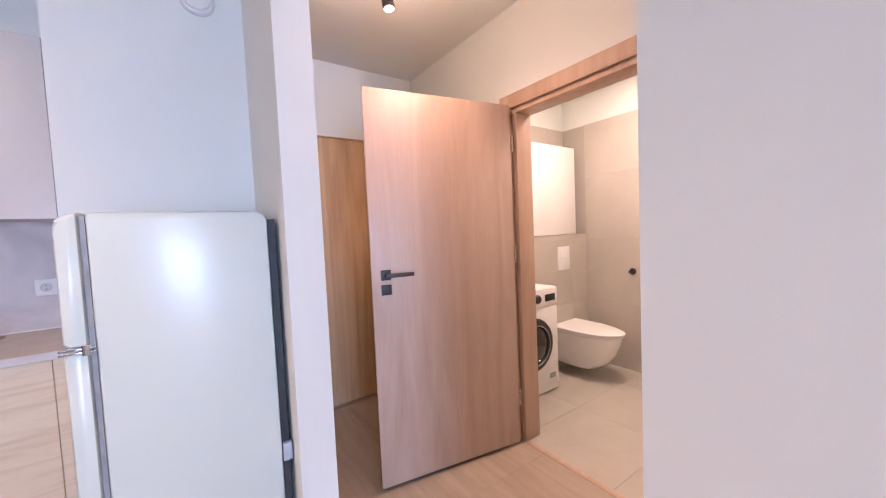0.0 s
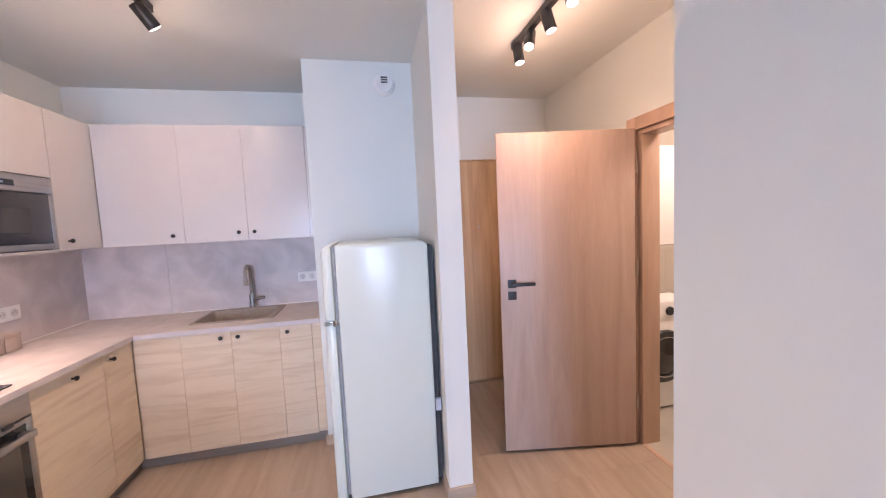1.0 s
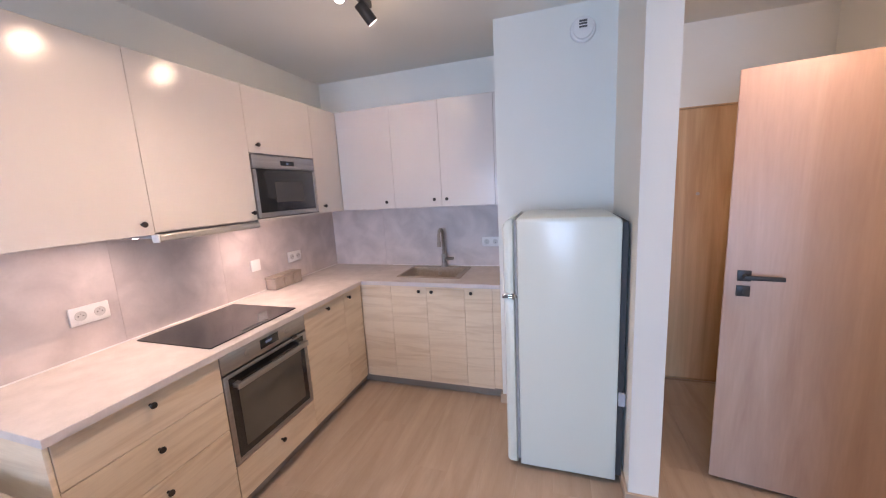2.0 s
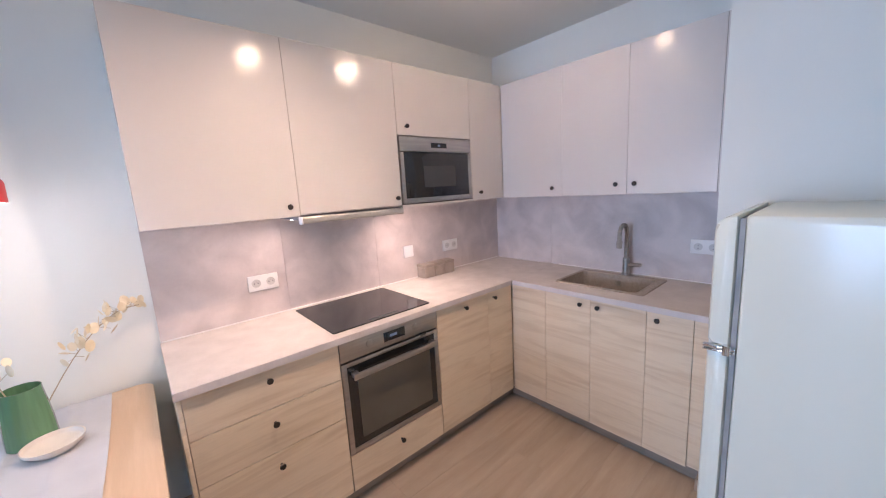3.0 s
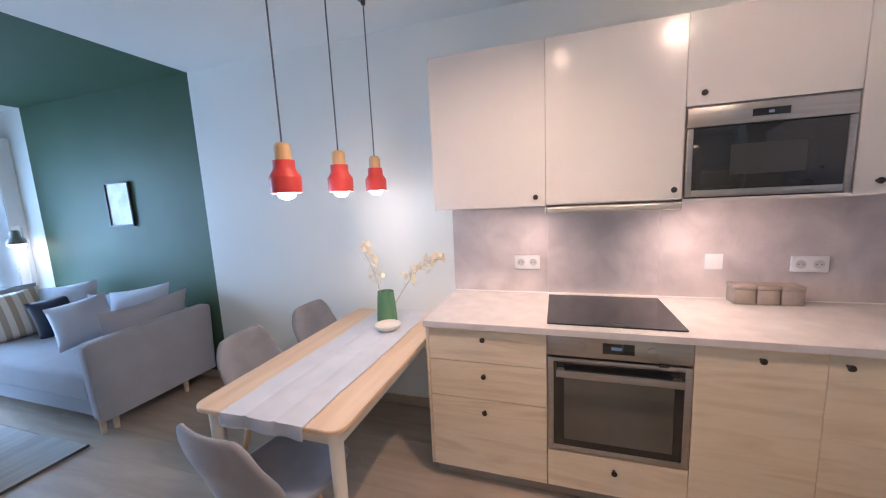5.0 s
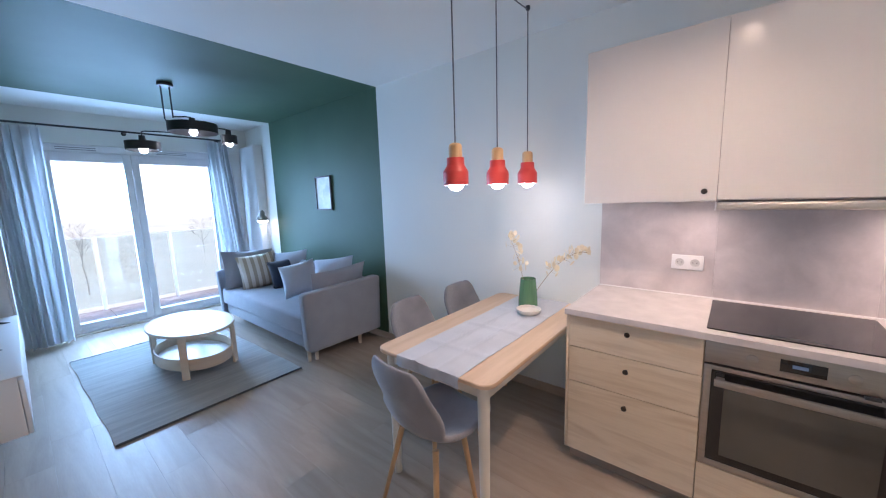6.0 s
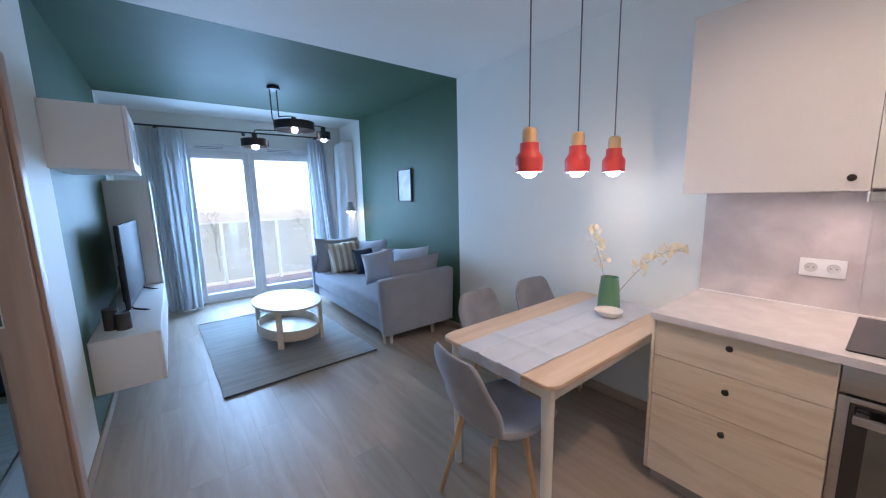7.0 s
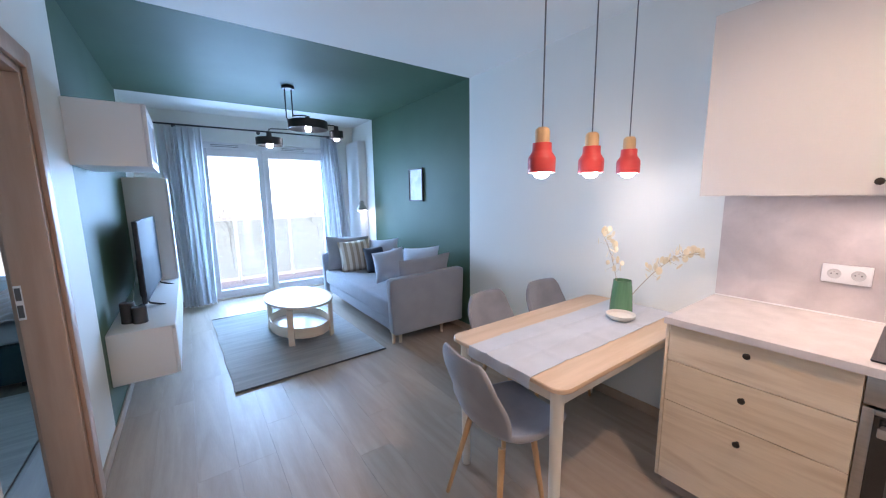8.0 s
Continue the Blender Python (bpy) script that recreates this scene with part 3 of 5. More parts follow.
oven_unit = thing("oven_cabinet", (0.3, 0.912, 0.0), "base cabinet round the built-in oven with one ash drawer", "cabinet", "kitchen base units")
part("body", box(box(B(0.03, 0.60, 0.614, 0.63, 0.084, 0.876), 0.03, 0.60, 1.195, 1.212, 0.084, 0.876), 0.03, 0.60, 0.63, 1.195, 0.084, 0.28), ASH, oven_unit)
part("plinth", B(0.03, 0.568, 0.614, 1.212, 0.001, 0.082), PLINTH, oven_unit, "plinth with the toe recess's shade in its grey-brown")
d = part("drawer", B(0.603, FX, 0.615, 1.211, 0.087, 0.283, 0.0015, 1), ASH, oven_unit)
knob(d, (FX, 0.912, 0.222), "x")

oven = thing("oven", (0.3, 0.912, 0.285), "built-in stainless steel oven with dark glass door", "oven")
OY0, OY1 = 0.615, 1.210
part("body", B(0.06, 0.60, OY0 + 0.02, OY1 - 0.02, 0.292, 0.868), DARKGREY, oven)
panel = part("control_panel", B(0.601, FX + 0.002, OY0, OY1, 0.775, 0.874, 0.002), STEEL, oven, "brushed steel control panel")
part("display", B(FX + 0.0025, FX + 0.004, 0.855, 0.985, 0.802, 0.852, 0.0005), BLACKGLASS, panel)
part("digits", B(FX + 0.0045, FX + 0.005, 0.89, 0.935, 0.822, 0.836), DISPLAY, panel)
for ky in (0.772, 1.055):
    part("dial", lathe(bmesh.new(), [(0.019, 0), (0.019, 0.003), (0.016, 0.005)], (FX + 0.002, ky, 0.826), 20, True, Matrix.Rotation(radians(90), 4, "Y")), STEEL, panel)
door = part("door", box(box(box(B(0.601, FX + 0.002, OY0, OY0 + 0.028, 0.287, 0.765, 0.002), 0.601, FX + 0.002, OY1 - 0.028, OY1, 0.287, 0.765, 0.002), 0.601, FX + 0.002, OY0 + 0.028, OY1 - 0.028, 0.287, 0.317, 0.002), 0.601, FX + 0.002, OY0 + 0.028, OY1 - 0.028, 0.745, 0.765, 0.002), STEEL, oven, "steel rim of the oven door")
part("door_glass", B(0.603, FX, OY0 + 0.028, OY1 - 0.028, 0.317, 0.745), BLACKGLASS, door)
part("window", B(FX + 0.0004, FX + 0.0016, OY0 + 0.075, OY1 - 0.065, 0.352, 0.684, 0.0005, 1), OVENGLASS, door)
part("handle", box(box(B(FX + 0.036, FX + 0.05, OY0 + 0.04, OY1 - 0.04, 0.69, 0.722, 0.004), FX + 0.002, FX + 0.04, OY0 + 0.045, OY0 + 0.075, 0.694, 0.718, 0.003), FX + 0.002, FX + 0.04, OY1 - 0.075, OY1 - 0.045, 0.694, 0.718, 0.003), STEEL, door, "flat steel bar handle")
part("latch", B(FX + 0.002, FX + 0.012, 1.08, 1.12, 0.763, 0.777, 0.001), BLACK, oven)

corner = thing("corner_cabinet", (0.3, 1.55, 0.0), "corner base cabinet with two narrow pale ash doors", "cabinet", "kitchen base units")
part("body", box(B(0.03, 0.60, 1.215, YN - 0.02, 0.084, 0.876), 0.60, 0.888, FY + 0.02, YN - 0.02, 0.084, 0.876), ASH, corner)
part("plinth", box(B(0.03, 0.568, 1.215, YN - 0.02, 0.001, 0.082), 0.568, 0.888, FY + 0.054, YN - 0.02, 0.001, 0.082), PLINTH, corner, "plinth with the toe recess's shade in its grey-brown")
for a, b, kk in ((1.2135, 1.6530, 1.44), (1.6542, 1.90, 1.708)):
    d = part("door", B(0.603, FX, a, b, 0.087, 0.874, 0.0015, 1), ASH, corner)
    knob(d, (FX, kk, 0.83), "x")
part("door", B(0.626, 0.8903, FY, FY + 0.019, 0.087, 0.874, 0.0015, 1), ASH, corner)

sink_unit = thing("sink_cabinet", (1.19, 2.2, 0.0), "base cabinet under the sink with two ash doors", "cabinet", "kitchen base units")
part("body", B(0.89, 1.489, FY + 0.02, YN - 0.02, 0.084, 0.70), ASH, sink_unit)
part("plinth", B(0.89, 1.489, FY + 0.054, YN - 0.02, 0.001, 0.082), PLINTH, sink_unit, "plinth with the toe recess's shade in its grey-brown")
for a, b, kk in ((0.8917, 1.1899, 1.134), (1.1911, 1.4899, 1.238)):
    d = part("door", B(a, b, FY, FY + 0.019, 0.087, 0.874, 0.0015, 1), ASH, sink_unit)
    knob(d, (kk, FY, 0.838), "y")
narrow = thing("narrow_cabinet", (1.6, 2.2, 0.0), "narrow base cabinet with one ash door and filler strip", "cabinet", "kitchen base units")
part("body", B(1.491, 1.755, FY + 0.02, YN - 0.02, 0.084, 0.876), ASH, narrow)
part("plinth", B(1.491, 1.757, FY + 0.054, YN - 0.02, 0.001, 0.082), PLINTH, narrow, "plinth with the toe recess's shade in its grey-brown")
d = part("door", B(1.4913, 1.6979, FY, FY + 0.019, 0.087, 0.874, 0.0015, 1), ASH, narrow)
knob(d, (1.545, FY, 0.838), "y")
part("filler", B(1.70, 1.757, FY, FY + 0.019, 0.105, 0.874, 0.0015, 1), ASH, narrow)

# worktop: an L with the sink's hole left open
SX0, SX1, SY0, SY1 = 0.885, 1.43, 2.02, 2.435
work = thing("worktop", (0.3, 1.2, 0.878), "L-shaped beige stone-look laminate worktop", "worktop")
part("slab", B(0.016, 0.64, -0.004, YN - 0.016, 0.878, 0.91, 0.002, 1), TOP, work)
top2 = bmesh.new()
quads = []
for z in (0.878, 0.91):
    quads.append([top2.verts.new((x, y, z)) for x, y in ((0.641, 1.888), (1.758, 1.888), (1.758, YN - 0.016), (0.641, YN - 0.016), (SX0 + 0.02, SY0 + 0.02), (SX1 - 0.02, SY0 + 0.02), (SX1 - 0.02, SY1 - 0.02), (SX0 + 0.02, SY1 - 0.02))])
for i in range(4):
    j = (i + 1) % 4
    for q in quads:
        top2.faces.new((q[i], q[j], q[4 + j], q[4 + i]))
    for o in (0, 4):
        top2.faces.new((quads[0][o + i], quads[0][o + j], quads[1][o + j], quads[1][o + i]))
part("slab", top2, TOP, work)
part("edge_strip", B(0.6405, 0.642, -0.004, 1.886, 0.879, 0.909), EDGE, work)
part("edge_strip", B(0.642, 1.758, 1.886, 1.8875, 0.879, 0.909), EDGE, work)
part("sealing_strip", B(0.642, 1.757, YN - 0.022, YN - 0.0165, 0.9105, 0.916), PLASTIC, work)
part("sealing_strip", B(0.0165, 0.022, 0.0, YN - 0.024, 0.9105, 0.916), PLASTIC, work)

splash = thing("backsplash", (0.0, 1.2, 0.911), "grey concrete-look splashback panels under the wall units", "splashback", kind="structure")
for a, b in ((0.0, 0.6065), (0.6075, 1.2135), (1.2145, YN - 0.016)):
    part("panel", B(0.001, 0.0155, a, b, 0.9105, 1.48), CONCRETE, splash)
for a, b in ((0.016, 0.572), (0.574, 1.757)):
    part("panel", B(a, b, YN - 0.0155, YN - 0.001, 0.9105, 1.48), CONCRETE, splash)

hob = thing("hob", (0.32, 0.91, 0.911), "black glass induction hob let into the worktop", "hob")
part("glass", slab(bmesh.new(), rounded(0.072, 0.582, 0.612, 1.203, 0.008, 3), 0.9105, 0.917, 0.002), BLACKGLASS, hob)
part("control_strip", B(0.545, 0.562, 0.82, 1.0, 0.9171, 0.9174), DARKGREY, hob, "faint grey touch controls")

sink = thing("sink", (1.16, 2.23, 0.9), "beige composite sink with one wide bowl let into the worktop", "sink")
bowl = bmesh.new()
ring_mesh(bowl, [[(x, y, z) for x, y in rounded(a0, a1, b0, b1, r)] for a0, a1, b0, b1, r, z in (
    (SX0, SX1, SY0, SY1, 0.02, 0.9105), (SX0 + 0.003, SX1 - 0.003, SY0 + 0.003, SY1 - 0.003, 0.02, 0.917), (SX0 + 0.022, SX1 - 0.045, SY0 + 0.022, SY1 - 0.05, 0.03, 0.917),
    (SX0 + 0.026, SX1 - 0.049, SY0 + 0.026, SY1 - 0.054, 0.03, 0.908), (SX0 + 0.035, SX1 - 0.058, SY0 + 0.035, SY1 - 0.062, 0.04, 0.76), (SX0 + 0.16, SX1 - 0.24, SY0 + 0.14, SY1 - 0.17, 0.03, 0.755))], caps=False)
bowl.faces.new([v for v in bowl.verts][-28:])
part("bowl", bowl, SINK, sink)
part("drain", lathe(bmesh.new(), [(0.042, 0.756), (0.042, 0.760), (0.03, 0.762)], (SX0 + 0.22, SY0 + 0.17, 0), 24), STEEL, sink, "steel drain")
part("overflow", lathe(bmesh.new(), [(0.018, 0), (0.018, 0.004), (0.012, 0.005)], (1.15, SY1 - 0.0565, 0.862), 18, True, Matrix.Rotation(radians(90), 4, "X")), STEEL, sink, "steel overflow plate")

tap = thing("kitchen_tap", (1.18, 2.425, 0.917), "tall beige and steel kitchen mixer tap behind the sink", "tap")
part("base", lathe(bmesh.new(), [(0.028, 0), (0.028, 0.012), (0.022, 0.016), (0.022, 0.11), (0.018, 0.115)], (1.18, 2.425, 0.9175), 24), STEEL, tap)
part("lever", rod(bmesh.new(), (1.20, 2.42, 0.985), (1.275, 2.41, 0.995), 0.014, 0.012), STEEL, tap, "steel side lever")
arc = [(1.18, 2.425, 1.03), (1.18, 2.425, 1.20), (1.18, 2.415, 1.235), (1.18, 2.39, 1.255), (1.18, 2.36, 1.258), (1.18, 2.33, 1.245), (1.18, 2.312, 1.22), (1.18, 2.31, 1.16)]
part("spout", tube(bmesh.new(), arc, 0.014, 14), SINK, tap, "beige curved spout")
part("nozzle", rod(bmesh.new(), (1.18, 2.31, 1.16), (1.18, 2.31, 1.115), 0.018, 0.017, 16), SINK, tap)


def socket(name, at, along, w, h, label, holes):
    """A wall plate on the splashback with round wells."""
    t = thing(name, at, label, "socket")
    x, y, z = at
    turn = Matrix.Rotation(radians(90), 4, "Y") if along == "x" else Matrix.Rotation(radians(90), 4, "X")
    if along == "x":
        part("plate", B(x, x + 0.010, y - w / 2, y + w / 2, z - h / 2, z + h / 2, 0.003), PLASTIC, t)
    else:
        part("plate", B(x - w / 2, x + w / 2, y - 0.010, y, z - h / 2, z + h / 2, 0.003), PLASTIC, t)
    for o in holes:
        c = (x + 0.0102, y + o, z) if along == "x" else (x + o, y - 0.0102, z)
        part("well", lathe(bmesh.new(), [(0.0225, 0.0), (0.0225, 0.0022), (0.0205, 0.0022), (0.0185, 0.0003), (0.0, 0.0003)], c, 24, False, turn), SOCKETWELL, t)
        part("earth_pin", lathe(bmesh.new(), [(0.0025, 0.0), (0.0025, 0.005), (0.001, 0.006)], (c[0], c[1], c[2] + 0.010), 8, True, turn), STEEL, t)
        part("pin_holes", box(B(-0.012, -0.007, -0.0025, 0.0025, 0.0012, 0.002), 0.007, 0.012, -0.0025, 0.0025, 0.0012, 0.002), HOLE, t, local=True).matrix_local = Matrix.Translation(Vector(c) - Vector(at)) @ turn @ Matrix.Rotation(radians(90), 4, "Z")
    return t


socket("double_socket", (0.0158, 0.48, 1.107), "x", 0.155, 0.085, "white double socket on the splashback", (-0.037, 0.037))
socket("light_switch", (0.0158, 1.475, 1.12), "x", 0.085, 0.085, "white rocker switch plate on the splashback", ())
socket("double_socket", (0.0158, 1.89, 1.11), "x", 0.155, 0.085, "white double socket on the splashback near the corner", (-0.037, 0.037))
socket("double_socket", (1.60, YN - 0.0158, 1.13), "y", 0.155, 0.085, "white double socket on the sink splashback", (-0.037, 0.037))

tins = thing("canister_set", (0.06, 1.69, 0.911), "three joined taupe storage tins on the worktop", "storage tin")
for k in range(3):
    y0 = 1.54 + 0.1 * k
    tin = part("tin", B(0.024, 0.118, y0, y0 + 0.097, 0.9115, 0.99, 0.006), BOXWOOD, tins)
    part("lid", B(0.0225, 0.1195, y0 - 0.001, y0 + 0.098, 0.9905, 1.012, 0.004), BOXWOOD, tin)

# wall units
UX, UY, UB, UT = 0.372, 2.150, 1.465, 2.275


def wall_unit(name, label, body, doors, hi=UT):
    t = thing(name, (body[0], body[2], UB), label, "wall cabinet", "kitchen wall units")
    part("body", B(*body, UB + 0.004, hi, 0.001, 1), CREAM, t)
    for dd in doors:
        d = part("door", B(*dd["at"], 0.0016, 1), CREAM, t)
        if "knob" in dd:
            knob(d, dd["knob"], dd["along"])
    return t


wall_unit("wall_cabinet", "tall white wall cabinet above the worktop end", (0.001, 0.35, 0.002, 0.603), [dict(at=(0.353, UX, 0.0, 0.6043, UB, UT), knob=(UX, 0.556, 1.515), along="x")])
wall_unit("hood_cabinet", "white wall cabinet with the extractor hood beneath", (0.001, 0.35, 0.607, 1.206), [dict(at=(0.353, UX, 0.6057, 1.2084, UB + 0.01, UT), knob=(UX, 1.172, 1.52), along="x")])
mwu = thing("microwave_cabinet", (0.001, 1.21, UB), "white wall cabinet holding the built-in microwave", "wall cabinet", "kitchen wall units")
part("body", box(box(box(B(0.001, 0.35, 1.21, 1.224, UB, UT), 0.001, 0.35, 1.80, 1.814, UB, UT), 0.001, 0.35, 1.224, 1.80, 1.88, UT), 0.001, 0.37, 1.211, 1.83, UB - 0.004, UB + 0.011), CREAM, mwu)
d = part("door", B(0.353, UX, 1.2097, 1.8134, 1.882, UT, 0.0016, 1), CREAM, mwu)
knob(d, (UX, 1.272, 1.932), "x")
wall_unit("corner_wall_cabinet", "white corner wall cabinet with narrow doors", (0.001, 0.35, 1.817, YN - 0.002), [dict(at=(0.353, UX, 1.8148, UY - 0.002, UB, UT), knob=(UX, 1.886, 1.52), along="x")])
wall_unit("wall_cabinet", "white wall cabinet in the corner over the worktop", (0.376, 0.866, UY + 0.022, YN - 0.002), [dict(at=(UX + 0.003, 0.8688, UY, UY + 0.019, UB, UT), knob=(0.805, UY, 1.52), along="y")])
wall_unit("wall_cabinet", "white wall cabinet over the sink", (0.871, 1.697, UY + 0.022, YN - 0.002), [dict(at=(0.8702, 1.2768, UY, UY + 0.019, UB, UT), knob=(1.222, UY, 1.525), along="y"), dict(at=(1.2782, 1.7008, UY, UY + 0.019, UB, UT), knob=(1.325, UY, 1.525), along="y")])
solid("filler_panel", B(1.7022, 1.757, UY, UY + 0.019, UB, UT, 0.001, 1), CREAM, "white filler strip beside the wall cabinet", "filler panel", at=(1.73, UY, UB))

mw = thing("microwave", (0.2, 1.51, 1.49), "built-in stainless steel microwave with black glass door", "microwave")
MY0, MY1, MZ0, MZ1 = 1.218, 1.806, 1.482, 1.874
part("body", B(0.03, 0.35, MY0 + 0.02, MY1 - 0.02, MZ0, MZ1 - 0.004), DARKGREY, mw)
part("frame", box(box(B(0.351, 0.376, MY0, MY0 + 0.025, MZ0, 1.785, 0.002), 0.351, 0.376, MY1 - 0.025, MY1, MZ0, 1.785, 0.002), 0.351, 0.376, MY0 + 0.025, MY1 - 0.025, MZ0, MZ0 + 0.03, 0.002), STEEL, mw)
pn = part("control_panel", B(0.351, 0.377, MY0, MY1, 1.79, MZ1, 0.002), STEEL, mw, "brushed steel control panel")
part("display", B(0.3773, 0.3785, 1.455, 1.585, 1.815, 1.845), BLACKGLASS, pn)
part("digits", B(0.3788, 0.3792, 1.51, 1.53, 1.824, 1.835), DISPLAY, pn)
mdoor = part("door", B(0.351, 0.374, MY0 + 0.026, MY1 - 0.026, MZ0 + 0.031, 1.785, 0.001), BLACKGLASS, mw)
part("window", B(0.3744, 0.3754, 1.385, 1.655, 1.575, 1.705), MICROGLASS, mdoor)

hood = thing("cooker_hood", (0.2, 0.906, 1.44), "slim stainless pull-out extractor hood with lights", "cooker hood")
part("body", B(0.02, 0.352, 0.61, 1.204, 1.445, 1.466), GASKET, hood)
part("front", B(0.352, 0.395, 0.607, 1.207, 1.428, 1.462, 0.009, 3), HOODSTEEL, hood, "steel front rail")
part("end_cap", B(0.35, 0.397, 0.600, 0.606, 1.426, 1.464, 0.002), PLASTIC, hood, "pale end cap")
for y in (0.64, 1.175):
    part("lamp", lathe(bmesh.new(), [(0.028, 1.4445), (0.028, 1.4425), (0.0, 1.4425)], (0.2, y, 0), 20, False), LAMPGLOW, hood, "lit round lamp")

# fridge, its doors facing the sink run
fr = thing("fridge", (2.16, 1.56, 0.0), "cream retro fridge-freezer with rounded doors and chrome trim", "fridge")
FY0, FY1, FT = 1.282, 1.83, 1.435


def arch(x0, x1, z0, z1, r_top, r_bot=0.012):
    """A body across y whose profile in x-z has round upper corners."""
    return [(x1, z0), (x1, z1 - 0.03), (x1 - 0.01, z1 - 0.012), (x1 - 0.03, z1)] + [(x0 + r_top * (1 - math.sin(radians(a))), z1 - r_top * (1 - math.cos(radians(a)))) for a in range(0, 91, 15)] + [(x0, z0)]


def shell(profile, y0, y1, soft):
    cx = sum(p[0] for p in profile) / len(profile)
    cz = sum(p[1] for p in profile) / len(profile)

    def inset(d):
        out = []
        for x, z in profile:
            out.append((x + d * (1 if x < cx else -1), z + (d * (1 if z < cz else -1))))
        return out

    steps = [(soft, 0), (soft * 0.3, soft * 0.3), (0, soft)]
    rings = [[(x, y0 + o, z) for x, z in inset(d)] for d, o in steps] + [[(x, y1 - o, z) for x, z in inset(d)] for d, o in steps[::-1]]
    return ring_mesh(bmesh.new(), rings)


part("body", shell(arch(1.945, 2.44, 0.02, FT, 0.012), FY0, FY1, 0.014), FRIDGE, fr)
part("back", B(2.441, 2.466, FY0 + 0.012, FY1 - 0.012, 0.05, FT - 0.03), DARKGREY, fr, "dark back plate")
part("cooling_block", B(2.442, 2.474, FY0 - 0.004, FY0 + 0.02, 0.46, 0.53, 0.003), CUSH, fr)
for z0, z1, r in ((0.026, 1.015, 0.012), (1.03, FT, 0.055)):
    dr = part("door", shell([(1.93, z0), (1.93, z1)] + [(1.872 + r * (1 - math.sin(radians(a))), z1 - r * (1 - math.cos(radians(a)))) for a in range(0, 91, 15)] + [(1.872, z0 + 0.012), (1.884, z0)], FY0, FY1, 0.02), FRIDGE, fr)
    hz = 0.90 if z0 < 0.5 else 1.14
    hd = bmesh.new()
    rod(hd, (1.872, FY1 - 0.07, hz), (1.84, FY1 - 0.07, hz), 0.009)
    rod(hd, (1.842, FY1 - 0.07, hz - 0.11), (1.842, FY1 - 0.07, hz + 0.11), 0.011)
    part("handle", hd, CHROME, dr, "chrome bar handle")
part("gasket", B(1.931, 1.944, FY0 + 0.012, FY1 - 0.012, 0.05, FT - 0.012), GASKET, fr, "grey door seal")
hg = bmesh.new()
rod(hg, (1.925, FY0 - 0.004, 1.008), (1.925, FY0 - 0.004, 1.038), 0.012)
box(hg, 1.866, 1.945, FY0 - 0.012, FY0 + 0.006, 1.014, 1.021, 0.002)
box(hg, 1.866, 1.945, FY0 - 0.012, FY0 + 0.006, 1.025, 1.032, 0.002)
part("hinge", hg, CHROME, fr, "chrome double hinge")
for x, y in ((1.98, 1.33), (1.98, 1.78), (2.40, 1.33), (2.40, 1.78)):
    part("foot", rod(bmesh.new(), (x, y, 0.001), (x, y, 0.021), 0.02, None, 14), DARKGREY, fr)

det = thing("smoke_detector", (2.285, 1.889, 2.48), "round white smoke alarm on the shaft wall", "smoke alarm")
part("case", lathe(bmesh.new(), [(0.072, 0), (0.072, 0.012), (0.066, 0.02), (0.058, 0.022), (0.054, 0.036), (0.02, 0.042)], (2.29, 1.888, 2.482), 30, True, Matrix.Rotation(radians(90), 4, "X")), PLASTIC, det)
for k in range(3):
    part("slot", B(2.268, 2.312, 1.843, 1.853, 2.482 + 0.016 * k, 2.491 + 0.016 * k), HOLE, det)


def track(name, x, y0, y1, heads, label):
    """A black ceiling rail with swivelling cylinder spots."""
    t = thing(name, (x, (y0 + y1) / 2, H), label, "track light")
    part("rail", B(x - 0.018, x + 0.018, y0, y1, H - 0.036, H - 0.001, 0.002), BLACK, t)
    for y, (dx, dy, dz), lit in heads:
        d = Vector((dx, dy, dz)).normalized()
        top = Vector((x, y, H - 0.068))
        head = part("head", lathe(bmesh.new(), [(0.028, -0.035), (0.031, -0.03), (0.031, 0.072), (0.027, 0.074)], top, 22, True, d.to_track_quat("Z", "Y").to_matrix().to_4x4()), BLACK, t)
        part("stem", rod(bmesh.new(), (x, y, H - 0.036), (x, y, H - 0.068), 0.007), BLACK, head)
        if lit:
            part("bulb", lathe(bmesh.new(), [(0.025, 0.0745), (0.025, 0.0765), (0.0, 0.0785)], top, 20, False, d.to_track_quat("Z", "Y").to_matrix().to_4x4()), LAMPGLOW, head, "lit spot lens")
    return t


HALL_HEADS = [(1.50, (0.1, -0.1, -1), True), (1.33, (-0.3, -0.35, -1), True), (1.13, (0.25, -0.1, -1), True), (0.90, (-0.1, -0.2, -1), True)]
KITCHEN_HEADS = [(1.32, (0.45, 0.6, -0.8), True), (1.10, (0.2, -0.55, -0.9), True), (0.90, (-0.4, -0.2, -1), True), (0.70, (0.15, -0.05, -1), True)]
track("track_light", 3.105, 0.72, 1.56, HALL_HEADS, "black ceiling track with four lit spots in the hall")
track("track_light", 1.16, 0.62, 1.39, KITCHEN_HEADS, "black ceiling track with cylinder spots in the kitchen")

